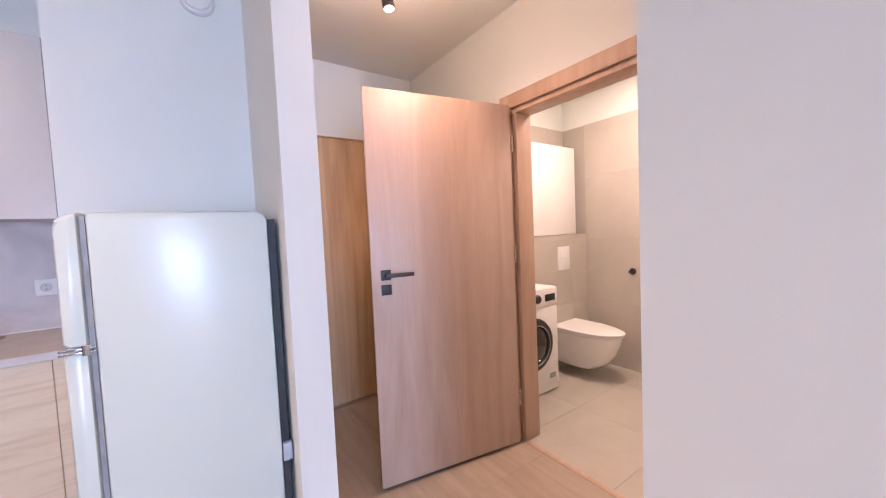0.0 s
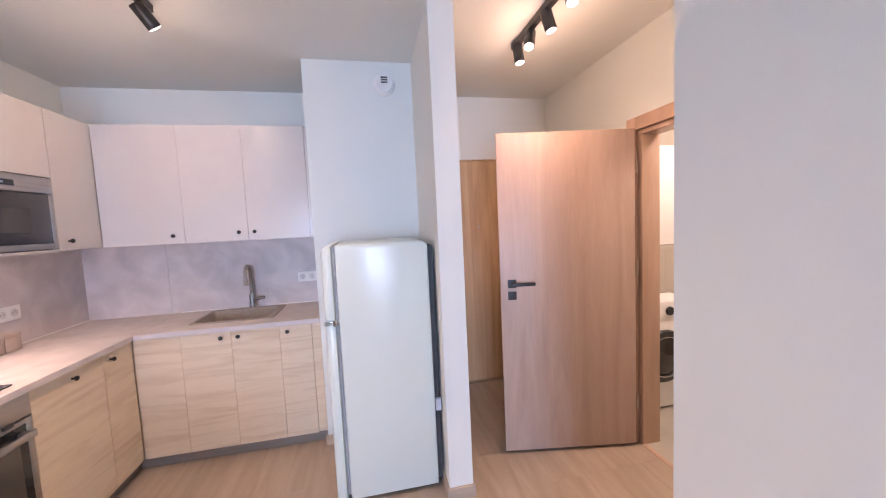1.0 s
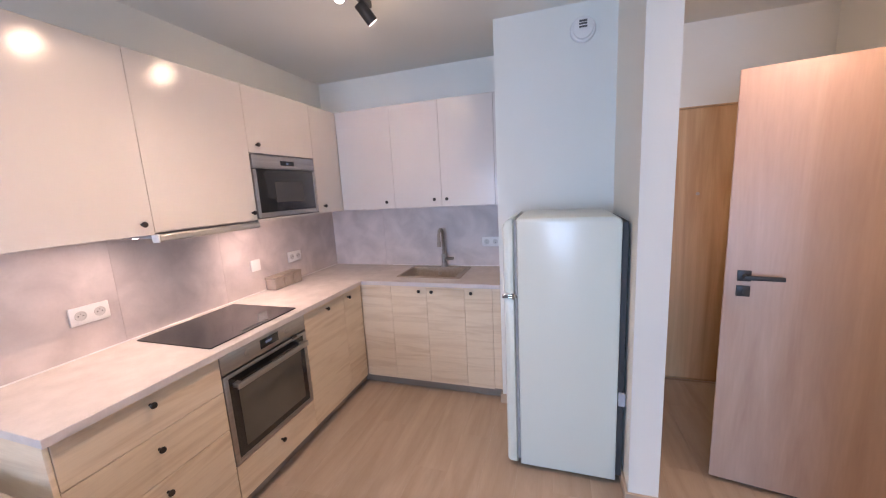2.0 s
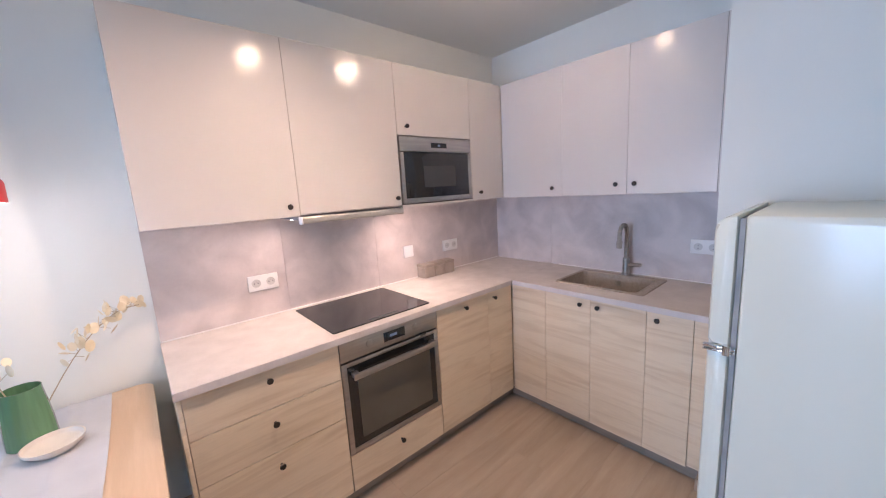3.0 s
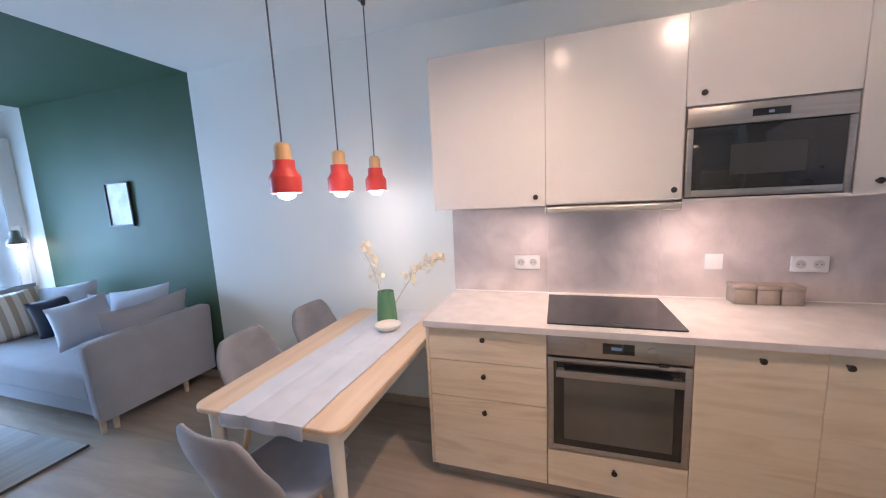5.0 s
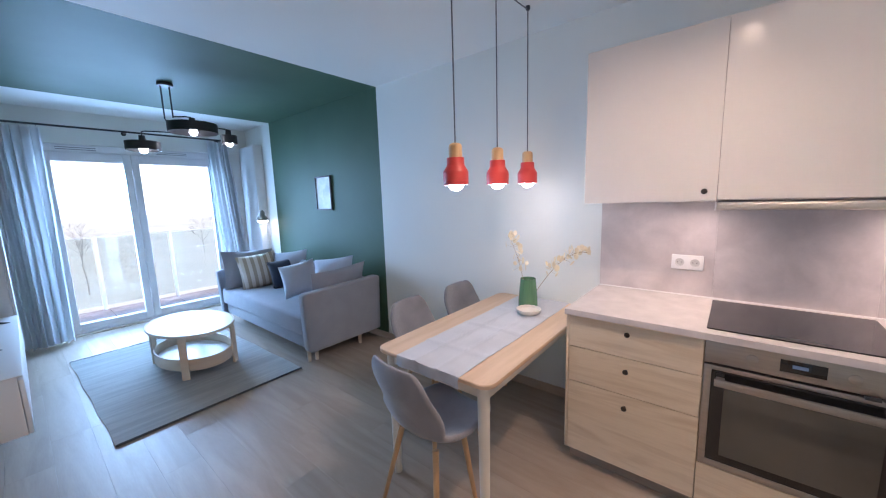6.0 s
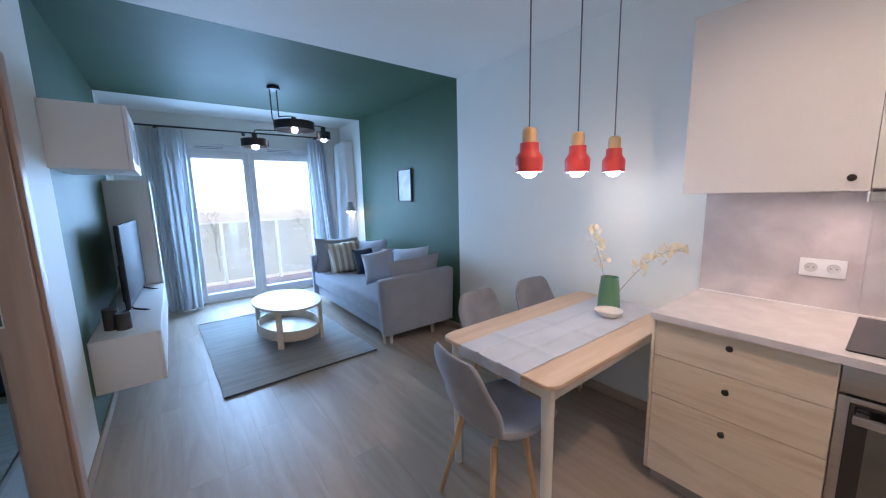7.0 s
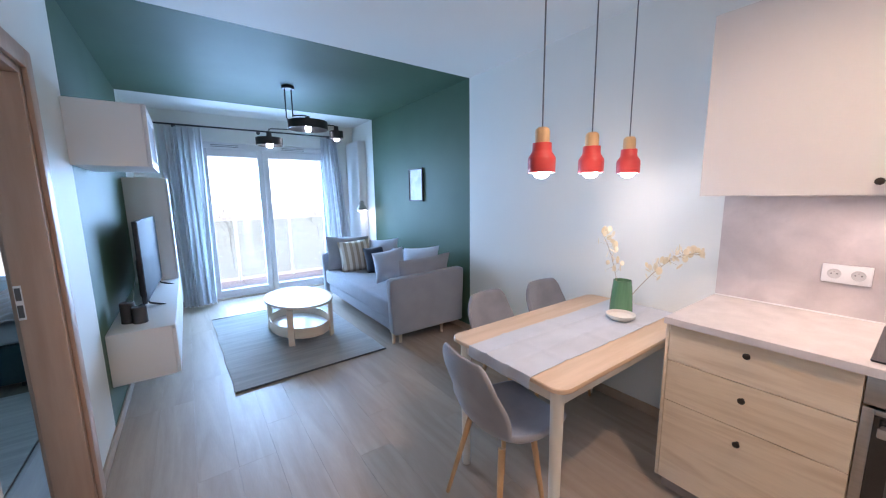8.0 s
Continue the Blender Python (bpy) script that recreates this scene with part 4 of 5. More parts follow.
# ---- dining corner ----
table = thing("dining_table", (0.68, -0.41, 0.0), "birch-veneer dining table with rounded corners and cream legs", "table")
part("tabletop", slab(bmesh.new(), rounded(0.02, 1.335, -0.765, -0.055, 0.06, 8), 0.722, 0.744, 0.004), TABLE, table)
part("apron", box(box(box(B(0.06, 1.29, -0.725, -0.705, 0.655, 0.7215, 0.002), 0.06, 1.29, -0.115, -0.095, 0.655, 0.7215, 0.002), 0.06, 0.08, -0.705, -0.115, 0.655, 0.7215, 0.002), 1.27, 1.29, -0.705, -0.115, 0.655, 0.7215, 0.002), TLEG, table, "cream painted apron")
for x, y in ((0.07, -0.70), (0.07, -0.12), (1.275, -0.70), (1.275, -0.12)):
    part("leg", lathe(bmesh.new(), [(0.021, 0.001), (0.0215, 0.02), (0.027, 0.6), (0.028, 0.7215)], (x, y, 0), 18), TLEG, table)

run = bmesh.new()
rows = []
for i in range(80):
    s = i / 79 * 1.36
    if s < 1.30:
        x, z = 0.03 + s, 0.747
    else:
        x, z = 1.337 + 0.006 * math.sin(min(1, (s - 1.30) / 0.03) * 1.57), 0.747 - max(0.0, s - 1.312)
    ring = []
    for jj in range(41):
        j = jj / 2
        y = -0.59 + 0.39 * j / 20
        crease = 0.006 * math.exp(-((j - 6.5) / 0.55) ** 2) + 0.005 * math.exp(-((j - 13.5) / 0.55) ** 2) + 0.005 * math.exp(-((s - 1.07) / 0.016) ** 2) + 0.005 * math.exp(-((s - 0.72) / 0.016) ** 2) + 0.005 * math.exp(-((s - 0.37) / 0.016) ** 2) + 0.0012 * math.sin(9 * s + 0.5 * j)
        ring.append((x + (crease + 0.006 * math.sin(j * 0.7) if s > 1.31 else 0), y + 0.006 * math.sin(s * 4), z + (crease if s <= 1.31 else 0)))
    rows.append(ring)
runner = thing("table_runner", (0.7, -0.4, 0.745), "creased pale grey linen runner hanging over the table end", "table runner")
shell_rows = []
for s_i, ring in enumerate(rows):
    hang = s_i * 1.36 / 79 > 1.31
    under = [(x - 0.0025, y, z) if hang else (x, y, z - 0.0022) for x, y, z in ring]
    shell_rows.append([(x, y, z + 0.001) for x, y, z in ring] + [(x, y, z + 0.001) for x, y, z in under[::-1]])
ring_mesh(run, shell_rows)
part("cloth", run, LINEN, runner)
hx = [(x + 0.0008, y, z + 0.001) for x, y, z in rows[-1]]
part("hem", tube(bmesh.new(), hx, 0.0028, 6), LINEN, runner, "stitched hem at the hanging end")


def dining_chair(at, turn, label):
    """A padded shell chair that faces its own +y."""
    t = thing("dining_chair", (0, 0, 0), label, "chair", "chairs round the table")
    n, m = 14, 20
    # one profile runs from the seat's front lip up the back
    prof = [(0.215, 0.452), (0.20, 0.467), (0.10, 0.462), (0.0, 0.452), (-0.09, 0.452), (-0.15, 0.465), (-0.19, 0.50), (-0.215, 0.56), (-0.235, 0.64), (-0.27, 0.72), (-0.268, 0.79), (-0.276, 0.838)]
    wid = [0.155, 0.185, 0.212, 0.222, 0.224, 0.222, 0.221, 0.219, 0.213, 0.202, 0.182, 0.135]
    top = []
    for (y, z), w in zip(prof, wid):
        back = max(0.0, min(1.0, (z - 0.46) / 0.12)) if y < -0.05 else 0.0
        ring = []
        for j in range(m + 1):
            u = 2 * j / m - 1
            lift = (0.026 + 0.05 * max(0.0, -y / 0.19)) * u * u * (1 - back)
            wrap = (0.075 - 0.055 * max(0.0, (z - 0.60) / 0.24)) * u * u * back
            ring.append((u * w, y + wrap, z + lift))
        top.append(ring)
    b = bmesh.new()
    ring_mesh(b, top, closed=False, caps=False)
    bmesh.ops.recalc_face_normals(b, faces=b.faces)
    bmesh.ops.solidify(b, geom=b.faces[:], thickness=0.026)
    p = part("shell", b, CHAIR, t, "grey felt seat and back in one scoop", local=True, angle=180)
    sub = p.modifiers.new("soft", "SUBSURF")
    sub.levels = sub.render_levels = 1
    pad = [[(u[0] * 0.86, u[1] * 0.92 + 0.008, u[2] + 0.003) for u in ring] for ring in top[1:6]]
    b = bmesh.new()
    ring_mesh(b, pad, closed=False, caps=False)
    bmesh.ops.recalc_face_normals(b, faces=b.faces)
    bmesh.ops.solidify(b, geom=b.faces[:], thickness=0.008)
    p = part("seat_pad", b, CHAIR, t, local=True, angle=180)
    part("seat_frame", rod(bmesh.new(), (-0.10, 0.07, 0.418), (0.10, 0.07, 0.418), 0.005), BLACK, t, "black steel cross bar", local=True)
    part("seat_frame", rod(bmesh.new(), (-0.10, -0.05, 0.424), (0.10, -0.05, 0.424), 0.005), BLACK, t, "black steel cross bar", local=True)
    for x, y, out in ((-0.10, 0.07, 1.55), (0.10, 0.07, 1.55), (-0.12, -0.12, 1.7), (0.12, -0.12, 1.7)):
        part("leg", rod(bmesh.new(), (x * out, y * out, 0.001), (x, y, 0.428), 0.010, 0.015, 14), CHLEG, t, local=True)
    m4 = pose(*at, 0, 0, turn)
    t.matrix_world = m4
    ORIGIN[t] = m4
    return t


first = dining_chair((1.30, -0.375, 0), 83, "grey felt shell chair with wooden legs at the table end")
second = copy_thing(first, pose(0.80, -0.80, 0, 0, 0, 4))
third = copy_thing(first, pose(0.27, -0.78, 0, 0, 0, -2))
second["label"] = "grey felt shell chair with wooden legs along the table side"
third["label"] = "grey felt shell chair with wooden legs beside the wall"


def pendant(x, y, z, watts, label):
    """A red and wood pendant: z is the red shade's lower rim."""
    t = thing("pendant_lamp", (x, y, H), label, "pendant lamp", "pendants over the table")
    shade = part("shade", lathe(bmesh.new(), [(0.056, 0), (0.0605, 0.0), (0.0615, 0.06), (0.0595, 0.068), (0.045, 0.090), (0.0425, 0.098), (0.042, 0.130), (0.022, 0.132)], (x, y, z), 36, False), RED, t, "red lacquered bell shade")
    part("inside", lathe(bmesh.new(), [(0.0555, 0.0005), (0.056, 0.062), (0.038, 0.095), (0.02, 0.10)], (x, y, z), 32, False), PLASTIC, shade)
    part("cap", lathe(bmesh.new(), [(0.0325, 0.1315), (0.0325, 0.178), (0.030, 0.190), (0.021, 0.198), (0.005, 0.200)], (x, y, z), 28), TURNED, t, "turned wooden cap")
    part("bulb", lathe(bmesh.new(), [(0.018, 0.082), (0.030, 0.052), (0.037, 0.018), (0.038, 0.0), (0.032, -0.014), (0.018, -0.024), (0.0, -0.027)], (x, y, z), 24, False), DAYGLOW, t, "lit opal bulb")
    part("cord", rod(bmesh.new(), (x, y, z + 0.200), (x, y, H - 0.02), 0.0035, None, 8), CORD, t, "grey textile cord")
    part("hook", lathe(bmesh.new(), [(0.010, H - 0.024), (0.013, H - 0.018), (0.013, H - 0.001)], (x, y, 0), 16), BLACK, t)
    part("swag_cord", tube(bmesh.new(), [(x, y, H - 0.02), (x + 0.08, y - 0.01, H - 0.016), (x + 0.25, y - 0.02, H - 0.010), (x + 0.34, y - 0.02, H - 0.008)], 0.0035, 8), CORD, t)
    bulb_light("pendant_light", (x, y, z - 0.055), watts, (1.0, 0.95, 0.88), 0.045)


pendant(1.085, -0.385, 1.582, 3.0, "red pendant lamp on a grey cord over the table end")
pendant(0.735, -0.36, 1.588, 2.4, "red pendant lamp over the middle of the table")
pendant(0.368, -0.36, 1.596, 1.35, "red pendant lamp beside the white wall")

vase = thing("vase", (0.27, -0.40, 0.750), "tapered green ribbed glass vase with dried stems", "vase")
vb = bmesh.new()
VR = [(0.062, 0.0), (0.066, 0.004), (0.064, 0.06), (0.059, 0.13), (0.053, 0.185), (0.052, 0.205), (0.049, 0.205), (0.050, 0.185), (0.056, 0.13), (0.060, 0.06), (0.058, 0.012)]
rings = []
for r, z in VR:
    rings.append([(0.27 + r * (1 + 0.012 * math.cos(18 * a)) * math.cos(a), -0.40 + r * (1 + 0.012 * math.cos(18 * a)) * math.sin(a), 0.749 + z) for a in [2 * math.pi * i / 72 for i in range(72)]])
ring_mesh(vb, rings)
part("body", vb, VASESOLID, vase)

rng = random.Random(5)


def branch(name, tip, bend, label, count):
    """A dried stem with flat round pods."""
    t = thing(name, (0.27, -0.40, 0.95), label, "dried flower", "dried stems in the vase")
    base = Vector((0.27 + 0.02 * (tip[0] - 0.27), -0.40, 0.77))
    tip, bend = Vector(tip), Vector(bend)
    pts = [base.lerp(bend, s).lerp(bend.lerp(tip, s), s) for s in [k / 12 for k in range(13)]]
    stem = bmesh.new()
    tube(stem, pts, [0.0025 - 0.0015 * k / 12 for k in range(13)], 6)
    part("stem", stem, STEM, t)
    for k in range(count):
        s = 0.34 + 0.66 * k / (count - 1)
        p = base.lerp(bend, s).lerp(bend.lerp(tip, s), s)
        out = Vector((rng.uniform(-1, 1), rng.uniform(-1, 1), rng.uniform(-0.5, 0.8))).normalized()
        c = p + out * rng.uniform(0.018, 0.05)
        twig = bmesh.new()
        rod(twig, p, c, 0.0008, 0.0008, 4)
        r = rng.uniform(0.011, 0.019)
        nrm = Vector((rng.uniform(-1, 1), rng.uniform(-1, 1), rng.uniform(-0.6, 0.6))).to_track_quat("Z", "Y").to_matrix().to_4x4()
        pod = lathe(bmesh.new(), [(0.001, 0.0012), (r * 0.7, 0.001), (r, 0.0), (r * 0.7, -0.001), (0.001, -0.0012)], c + out * r * 0.8, 10, True, nrm @ Matrix.Diagonal((1, 1.35, 1, 1)))
        part("twig", twig, STEM, t)
        part("pod", pod, LEAF, t)


branch("dried_stem", (0.31, -0.535, 1.25), (0.285, -0.46, 1.14), "dried honesty stem with pale papery pods", 26)
branch("dried_stem", (0.14, -0.05, 1.14), (0.19, -0.19, 1.18), "dried honesty stem leaning over the worktop", 40)

bw2 = thing("bowl", (0.40, -0.332, 0.749), "small shallow cream stoneware bowl on the runner", "bowl")
part("body", lathe(bmesh.new(), [(0.035, 0), (0.055, 0.004), (0.076, 0.022), (0.080, 0.036), (0.076, 0.036), (0.070, 0.022), (0.045, 0.009), (0.0, 0.008)], (0.40, -0.332, 0.749), 36, False), BOWL, bw2)

# ---- living room ----
sofa = thing("sofa", (0.46, -3.5, 0.0), "grey woven three-seat sofa bed with flat arms", "sofa")
SY_N, SY_S = -2.26, -4.38
for y0, y1 in ((SY_N - 0.085, SY_N), (SY_S, SY_S + 0.085)):
    ab = bmesh.new()
    prof = [(0.05, 0.13), (0.87, 0.13), (0.905, 0.16), (0.925, 0.65), (0.918, 0.685), (0.89, 0.698), (0.075, 0.72), (0.035, 0.71), (0.025, 0.68)]
    ring_mesh(ab, [[(x, y, z) for x, z in prof] for y in (y0, y1)])
    bmesh.ops.bevel(ab, geom=ab.edges[:], offset=0.014, segments=2, affect="EDGES", profile=0.5)
    part("armrest", ab, SOFA, sofa, angle=20)
part("base", B(0.10, 0.86, SY_S + 0.087, SY_N - 0.087, 0.14, 0.27, 0.01), SOFA, sofa)
part("seat", B(0.10, 0.905, SY_S + 0.088, SY_N - 0.088, 0.275, 0.475, 0.035, 4), SOFA, sofa, "blue-grey seat mattress")
part("back_panel", B(0.03, 0.15, SY_S + 0.088, SY_N - 0.088, 0.14, 0.67, 0.02, 3), SOFA, sofa)
for x, y in ((0.835, SY_N - 0.135), (0.265, SY_N - 0.10), (0.84, SY_S + 0.05), (0.29, SY_S + 0.05), (0.765, SY_N - 0.12)):
    part("leg", rod(bmesh.new(), (x, y, 0.001), (x, y, 0.132), 0.016, 0.021, 14), BIRCH, sofa, "pale wooden leg")


def pillow(name, at, w, h, d, rx, ry, rz, material, label):
    b = cushion(bmesh.new(), w, h, d)
    o = new(name, finish(b, name, material, angle=80))
    o.matrix_world = pose(*at, rx, ry, rz)
    ORIGIN[o] = o.matrix_world.copy()
    return tagged(o, label, "cushion", "cushions on the sofa")


pillow("cushion", (0.43, -2.43, 0.655), 0.66, 0.42, 0.16, -12, 2, 3, SOFA, "large grey woven cushion leaning on the armrest")
pillow("cushion", (0.545, -3.0, 0.685), 0.38, 0.37, 0.18, 20, 12, -36, CUSH, "pale grey square cushion slumped on the seat")
pillow("cushion", (0.27, -2.77, 0.69), 0.56, 0.42, 0.19, 16, 8, -74, CUSH, "pale grey cushion against the sofa back")
pillow("cushion", (0.27, -3.28, 0.645), 0.44, 0.36, 0.15, 16, 3, -86, SOFA, "grey cushion against the sofa back")
pillow("cushion", (0.29, -3.70, 0.69), 0.50, 0.44, 0.19, 16, 6, -62, CUSH, "pale grey cushion against the sofa back")
pillow("cushion", (0.59, -4.17, 0.69), 0.62, 0.48, 0.17, 14, -3, -4, SOFA, "large grey cushion leaning on the far armrest")
pillow("cushion", (0.565, -3.96, 0.675), 0.45, 0.44, 0.18, 15, 5, -12, STRIPE, "beige and cream striped cushion on the sofa")
pillow("cushion", (0.40, -3.66, 0.64), 0.31, 0.37, 0.17, 16, 8, -22, NAVY, "small dark navy velvet cushion on the sofa")

rug = thing("rug", (1.62, -3.34, 0.0), "flat-woven grey-beige rug with a dark bound edge", "rug")
rb = bmesh.new()
rr = []
for i in range(41):
    y = -4.365 + 2.05 * i / 40
    rr.append([(0.985 + 1.285 * j / 30 + 0.004 * math.sin(i * 0.5), y + 0.004 * math.sin(j * 0.8), 0.011 + 0.0022 * math.sin(i * 1.9 + 0.5 * math.sin(j * 0.4)) * (0.4 + 0.6 * j / 30)) for j in range(31)])
ring_mesh(rb, rr, closed=False, caps=False)
bmesh.ops.solidify(rb, geom=rb.faces[:], thickness=0.006)
part("woven_field", rb, RUG, rug)
part("binding", B(0.983, 2.272, -2.318, -2.306, 0.001, 0.0155, 0.002), RUGEDGE, rug, "dark bound edge")
part("binding", B(0.983, 2.272, -4.374, -4.363, 0.001, 0.0155, 0.002), RUGEDGE, rug, "dark bound edge")
rug.rotation_euler[2] += radians(1.4)

ct = thing("coffee_table", (1.522, -3.28, 0.012), "oval pale birch coffee table with a lower tray", "coffee table", turn=6.5)


def oval(rx, ry, n=48):
    return [(rx * math.cos(2 * math.pi * k / n), ry * math.sin(2 * math.pi * k / n)) for k in range(n)]


def oval_band(steps):
    """A bent band of (half width, half length, height) steps."""
    return ring_mesh(bmesh.new(), [[(x, y, z) for x, y in oval(a, b)] for a, b, z in steps], caps=False)


part("top", slab(bmesh.new(), oval(0.318, 0.468), 0.393, 0.409, 0.004), LACQ, ct, "white oval top", local=True)
part("rim", oval_band(((0.319, 0.469, 0.388), (0.327, 0.477, 0.388), (0.327, 0.477, 0.412), (0.319, 0.469, 0.412), (0.319, 0.469, 0.388))), BIRCH, ct, local=True)
part("tray_wall", oval_band(((0.288, 0.432, 0.075), (0.288, 0.432, 0.18), (0.277, 0.421, 0.18), (0.277, 0.421, 0.075), (0.288, 0.432, 0.075))), BIRCH, ct, "bent birch tray wall", local=True)
part("tray_bottom", slab(bmesh.new(), oval(0.276, 0.420), 0.082, 0.094, 0.002), LACQ, ct, local=True)
for a in (47, 133, 227, 313):
    ca, sa = math.cos(radians(a)), math.sin(radians(a))
    reach = math.hypot(ca * 0.302, sa * 0.448)
    lb = bmesh.new()
    ring_mesh(lb, [[(r0, y, z) for r0, z in ((reach - 0.004, 0.005), (reach + 0.014, 0.005), (reach + 0.014, 0.345), (reach + 0.004, 0.373), (reach - 0.03, 0.387), (reach - 0.09, 0.389), (reach - 0.09, 0.373), (reach - 0.034, 0.370), (reach - 0.012, 0.359), (reach - 0.004, 0.335))] for y in (-0.028, 0.028)])
    lb.transform(Matrix.Rotation(math.atan2(sa * 0.448, ca * 0.302), 4, "Z"))
    part("leg", lb, BIRCH, ct, "bent birch leg", local=True)

# wall units by the television
tvl = thing("tv_bench", (2.73, -3.16, 0.29), "long white wall-hung television bench", "tv bench")
part("body", B(2.575, XE - 0.002, -4.045, -2.275, 0.292, 0.628, 0.002), LACQ, tvl)
for a, b in ((-4.044, -3.462), (-3.458, -2.872), (-2.868, -2.276)):
    part("drawer", B(2.553, 2.573, a, b, 0.295, 0.612, 0.002), LACQ, tvl)
part("top_panel", B(2.553, XE - 0.002, -4.047, -2.272, 0.6285, 0.638, 0.002), LACQ, tvl)
tvu = thing("wall_cabinet_glazed", (2.73, -2.44, 1.68), "white wall-hung cabinet with a framed glass door", "wall cabinet")
part("body", B(2.575, XE - 0.002, -2.755, -2.128, 1.682, 2.042, 0.002), LACQ, tvu)
part("door", box(box(box(B(2.553, 2.573, -2.755, -2.70, 1.68, 2.044, 0.002), 2.553, 2.573, -2.185, -2.128, 1.68, 2.044, 0.002), 2.553, 2.573, -2.70, -2.185, 1.68, 1.735, 0.002), 2.553, 2.573, -2.70, -2.185, 1.99, 2.044, 0.002), LACQ, tvu)
part("pane", B(2.56, 2.565, -2.70, -2.185, 1.735, 1.99), CUSH, tvu, "frosted glass pane")
tall = thing("tall_cabinet", (2.73, -4.25, 0.29), "tall narrow white wall-hung cabinet", "cabinet")
part("body", B(2.575, XE - 0.002, -4.45, -4.05, 0.292, 1.706, 0.002), LACQ, tall)
part("door", B(2.553, 2.573, -4.449, -4.051, 0.294, 1.704, 0.002), LACQ, tall)

tv = thing("television", (2.72, -3.35, 0.64), "flat black television on splayed feet on the bench", "television")
TM = Matrix.Translation((2.712, -3.36, -0.012)) @ Matrix.Rotation(radians(-2.2), 4, "Z")
for nm, bm0, mt in (("back", B(0.0, 0.028, -0.55, 0.55, 0.70, 1.335, 0.004), BLACK), ("back_bulge", B(0.0285, 0.06, -0.38, 0.38, 0.72, 1.02, 0.01), BLACK), ("screen", B(-0.0045, -0.0005, -0.548, 0.548, 0.708, 1.333, 0.001), SCREEN)):
    bm0.transform(TM)
    part(nm, bm0, mt, tv)
for y in (-0.42, 0.42):
    fb = bmesh.new()
    tube(fb, [(0.01, y, 0.705), (0.0, y, 0.675), (-0.10, y + 0.01, 0.645)], 0.008, 8)
    tube(fb, [(0.01, y, 0.705), (0.02, y, 0.675), (0.11, y - 0.01, 0.645)], 0.008, 8)
    fb.transform(TM)
    part("foot", fb, BLACK, tv)
cb = bmesh.new()
tube(cb, [(2.79, -3.0, 0.9), (2.83, -3.05, 0.75), (2.84, -3.02, 0.66), (2.80, -2.86, 0.644), (2.84, -2.78, 0.66), (2.888, -2.80, 0.72)], 0.004, 6)
solid("cable", cb, PLASTIC, "white cable trailing behind the television", "cable", at=(2.82, -2.9, 0.64))
for x, y, h, r in ((2.815, -2.52, 0.145, 0.042), (2.75, -2.475, 0.115, 0.042)):
    cn = thing("candle", (x, y, 0.639), "thick dark grey pillar candle on the bench", "candle", "candles on the bench")
    part("wax", lathe(bmesh.new(), [(r, 0), (r, h - 0.006), (r - 0.006, h), (0.01, h - 0.006)], (x, y, 0.639), 26), STONE, cn)
    part("wick", rod(bmesh.new(), (x, y, 0.639 + h - 0.006), (x, y, 0.639 + h + 0.008), 0.0015, None, 6), CORD, cn)

# ceiling lamp of three drums
cl = thing("ceiling_lamp", (1.43, -3.43, H), "black ceiling lamp with three drum shades on thin rods", "ceiling lamp")
part("canopy", lathe(bmesh.new(), [(0.06, H - 0.03), (0.062, H - 0.026), (0.062, H - 0.001)], (1.43, -3.43, 0), 28), BLACK, cl)
for dx, zb in ((0.035, 2.32), (-0.03, 2.335)):
    part("rod", rod(bmesh.new(), (1.43 + dx, -3.43, H - 0.03), (1.43 + dx, -3.43, zb), 0.006, None, 8), BLACK, cl)
part("arm", tube(bmesh.new(), [(1.465, -3.43, 2.32), (1.46, -3.43, 2.305), (1.40, -3.43, 2.30)], 0.006, 8), BLACK, cl)
part("arm", tube(bmesh.new(), [(1.40, -3.43, 2.345), (1.30, -3.43, 2.36), (1.26, -3.43, 2.36), (1.25, -3.43, 2.33)], 0.006, 8), BLACK, cl)
part("arm", tube(bmesh.new(), [(1.05, -3.43, 2.285), (0.97, -3.43, 2.285), (0.945, -3.43, 2.28), (0.94, -3.43, 2.25)], 0.006, 8), BLACK, cl)
part("arm", tube(bmesh.new(), [(1.44, -3.43, 2.20), (1.62, -3.43, 2.19), (1.645, -3.43, 2.185), (1.65, -3.43, 2.15)], 0.006, 8), BLACK, cl)
for x, z, r, h in ((1.25, 2.215, 0.205, 0.085), (1.65, 2.02, 0.128, 0.075), (0.94, 2.14, 0.075, 0.085)):
    sh = part("shade", lathe(bmesh.new(), [(r - 0.004, 0), (r, 0), (r, h), (0.03, h + 0.002), (0.03, h - 0.002), (r - 0.004, h - 0.004), (r - 0.004, 0)], (x, -3.43, z), 40, False), BLACK, cl, "black metal drum shade")
    part("holder", rod(bmesh.new(), (x, -3.43, z + h - 0.002), (x, -3.43, z + h + 0.055), 0.028, 0.024, 18), BLACK, sh)
    part("bulb", lathe(bmesh.new(), [(0.012, 0.06), (0.028, 0.035), (0.034, 0.008), (0.026, -0.018), (0.0, -0.028)], (x, -3.43, z), 20, False), DAYGLOW, sh, "lit bulb")
    bulb_light("ceiling_lamp_light", (x, -3.43, z - 0.05), 1.6, (0.95, 0.97, 1.0), 0.04)

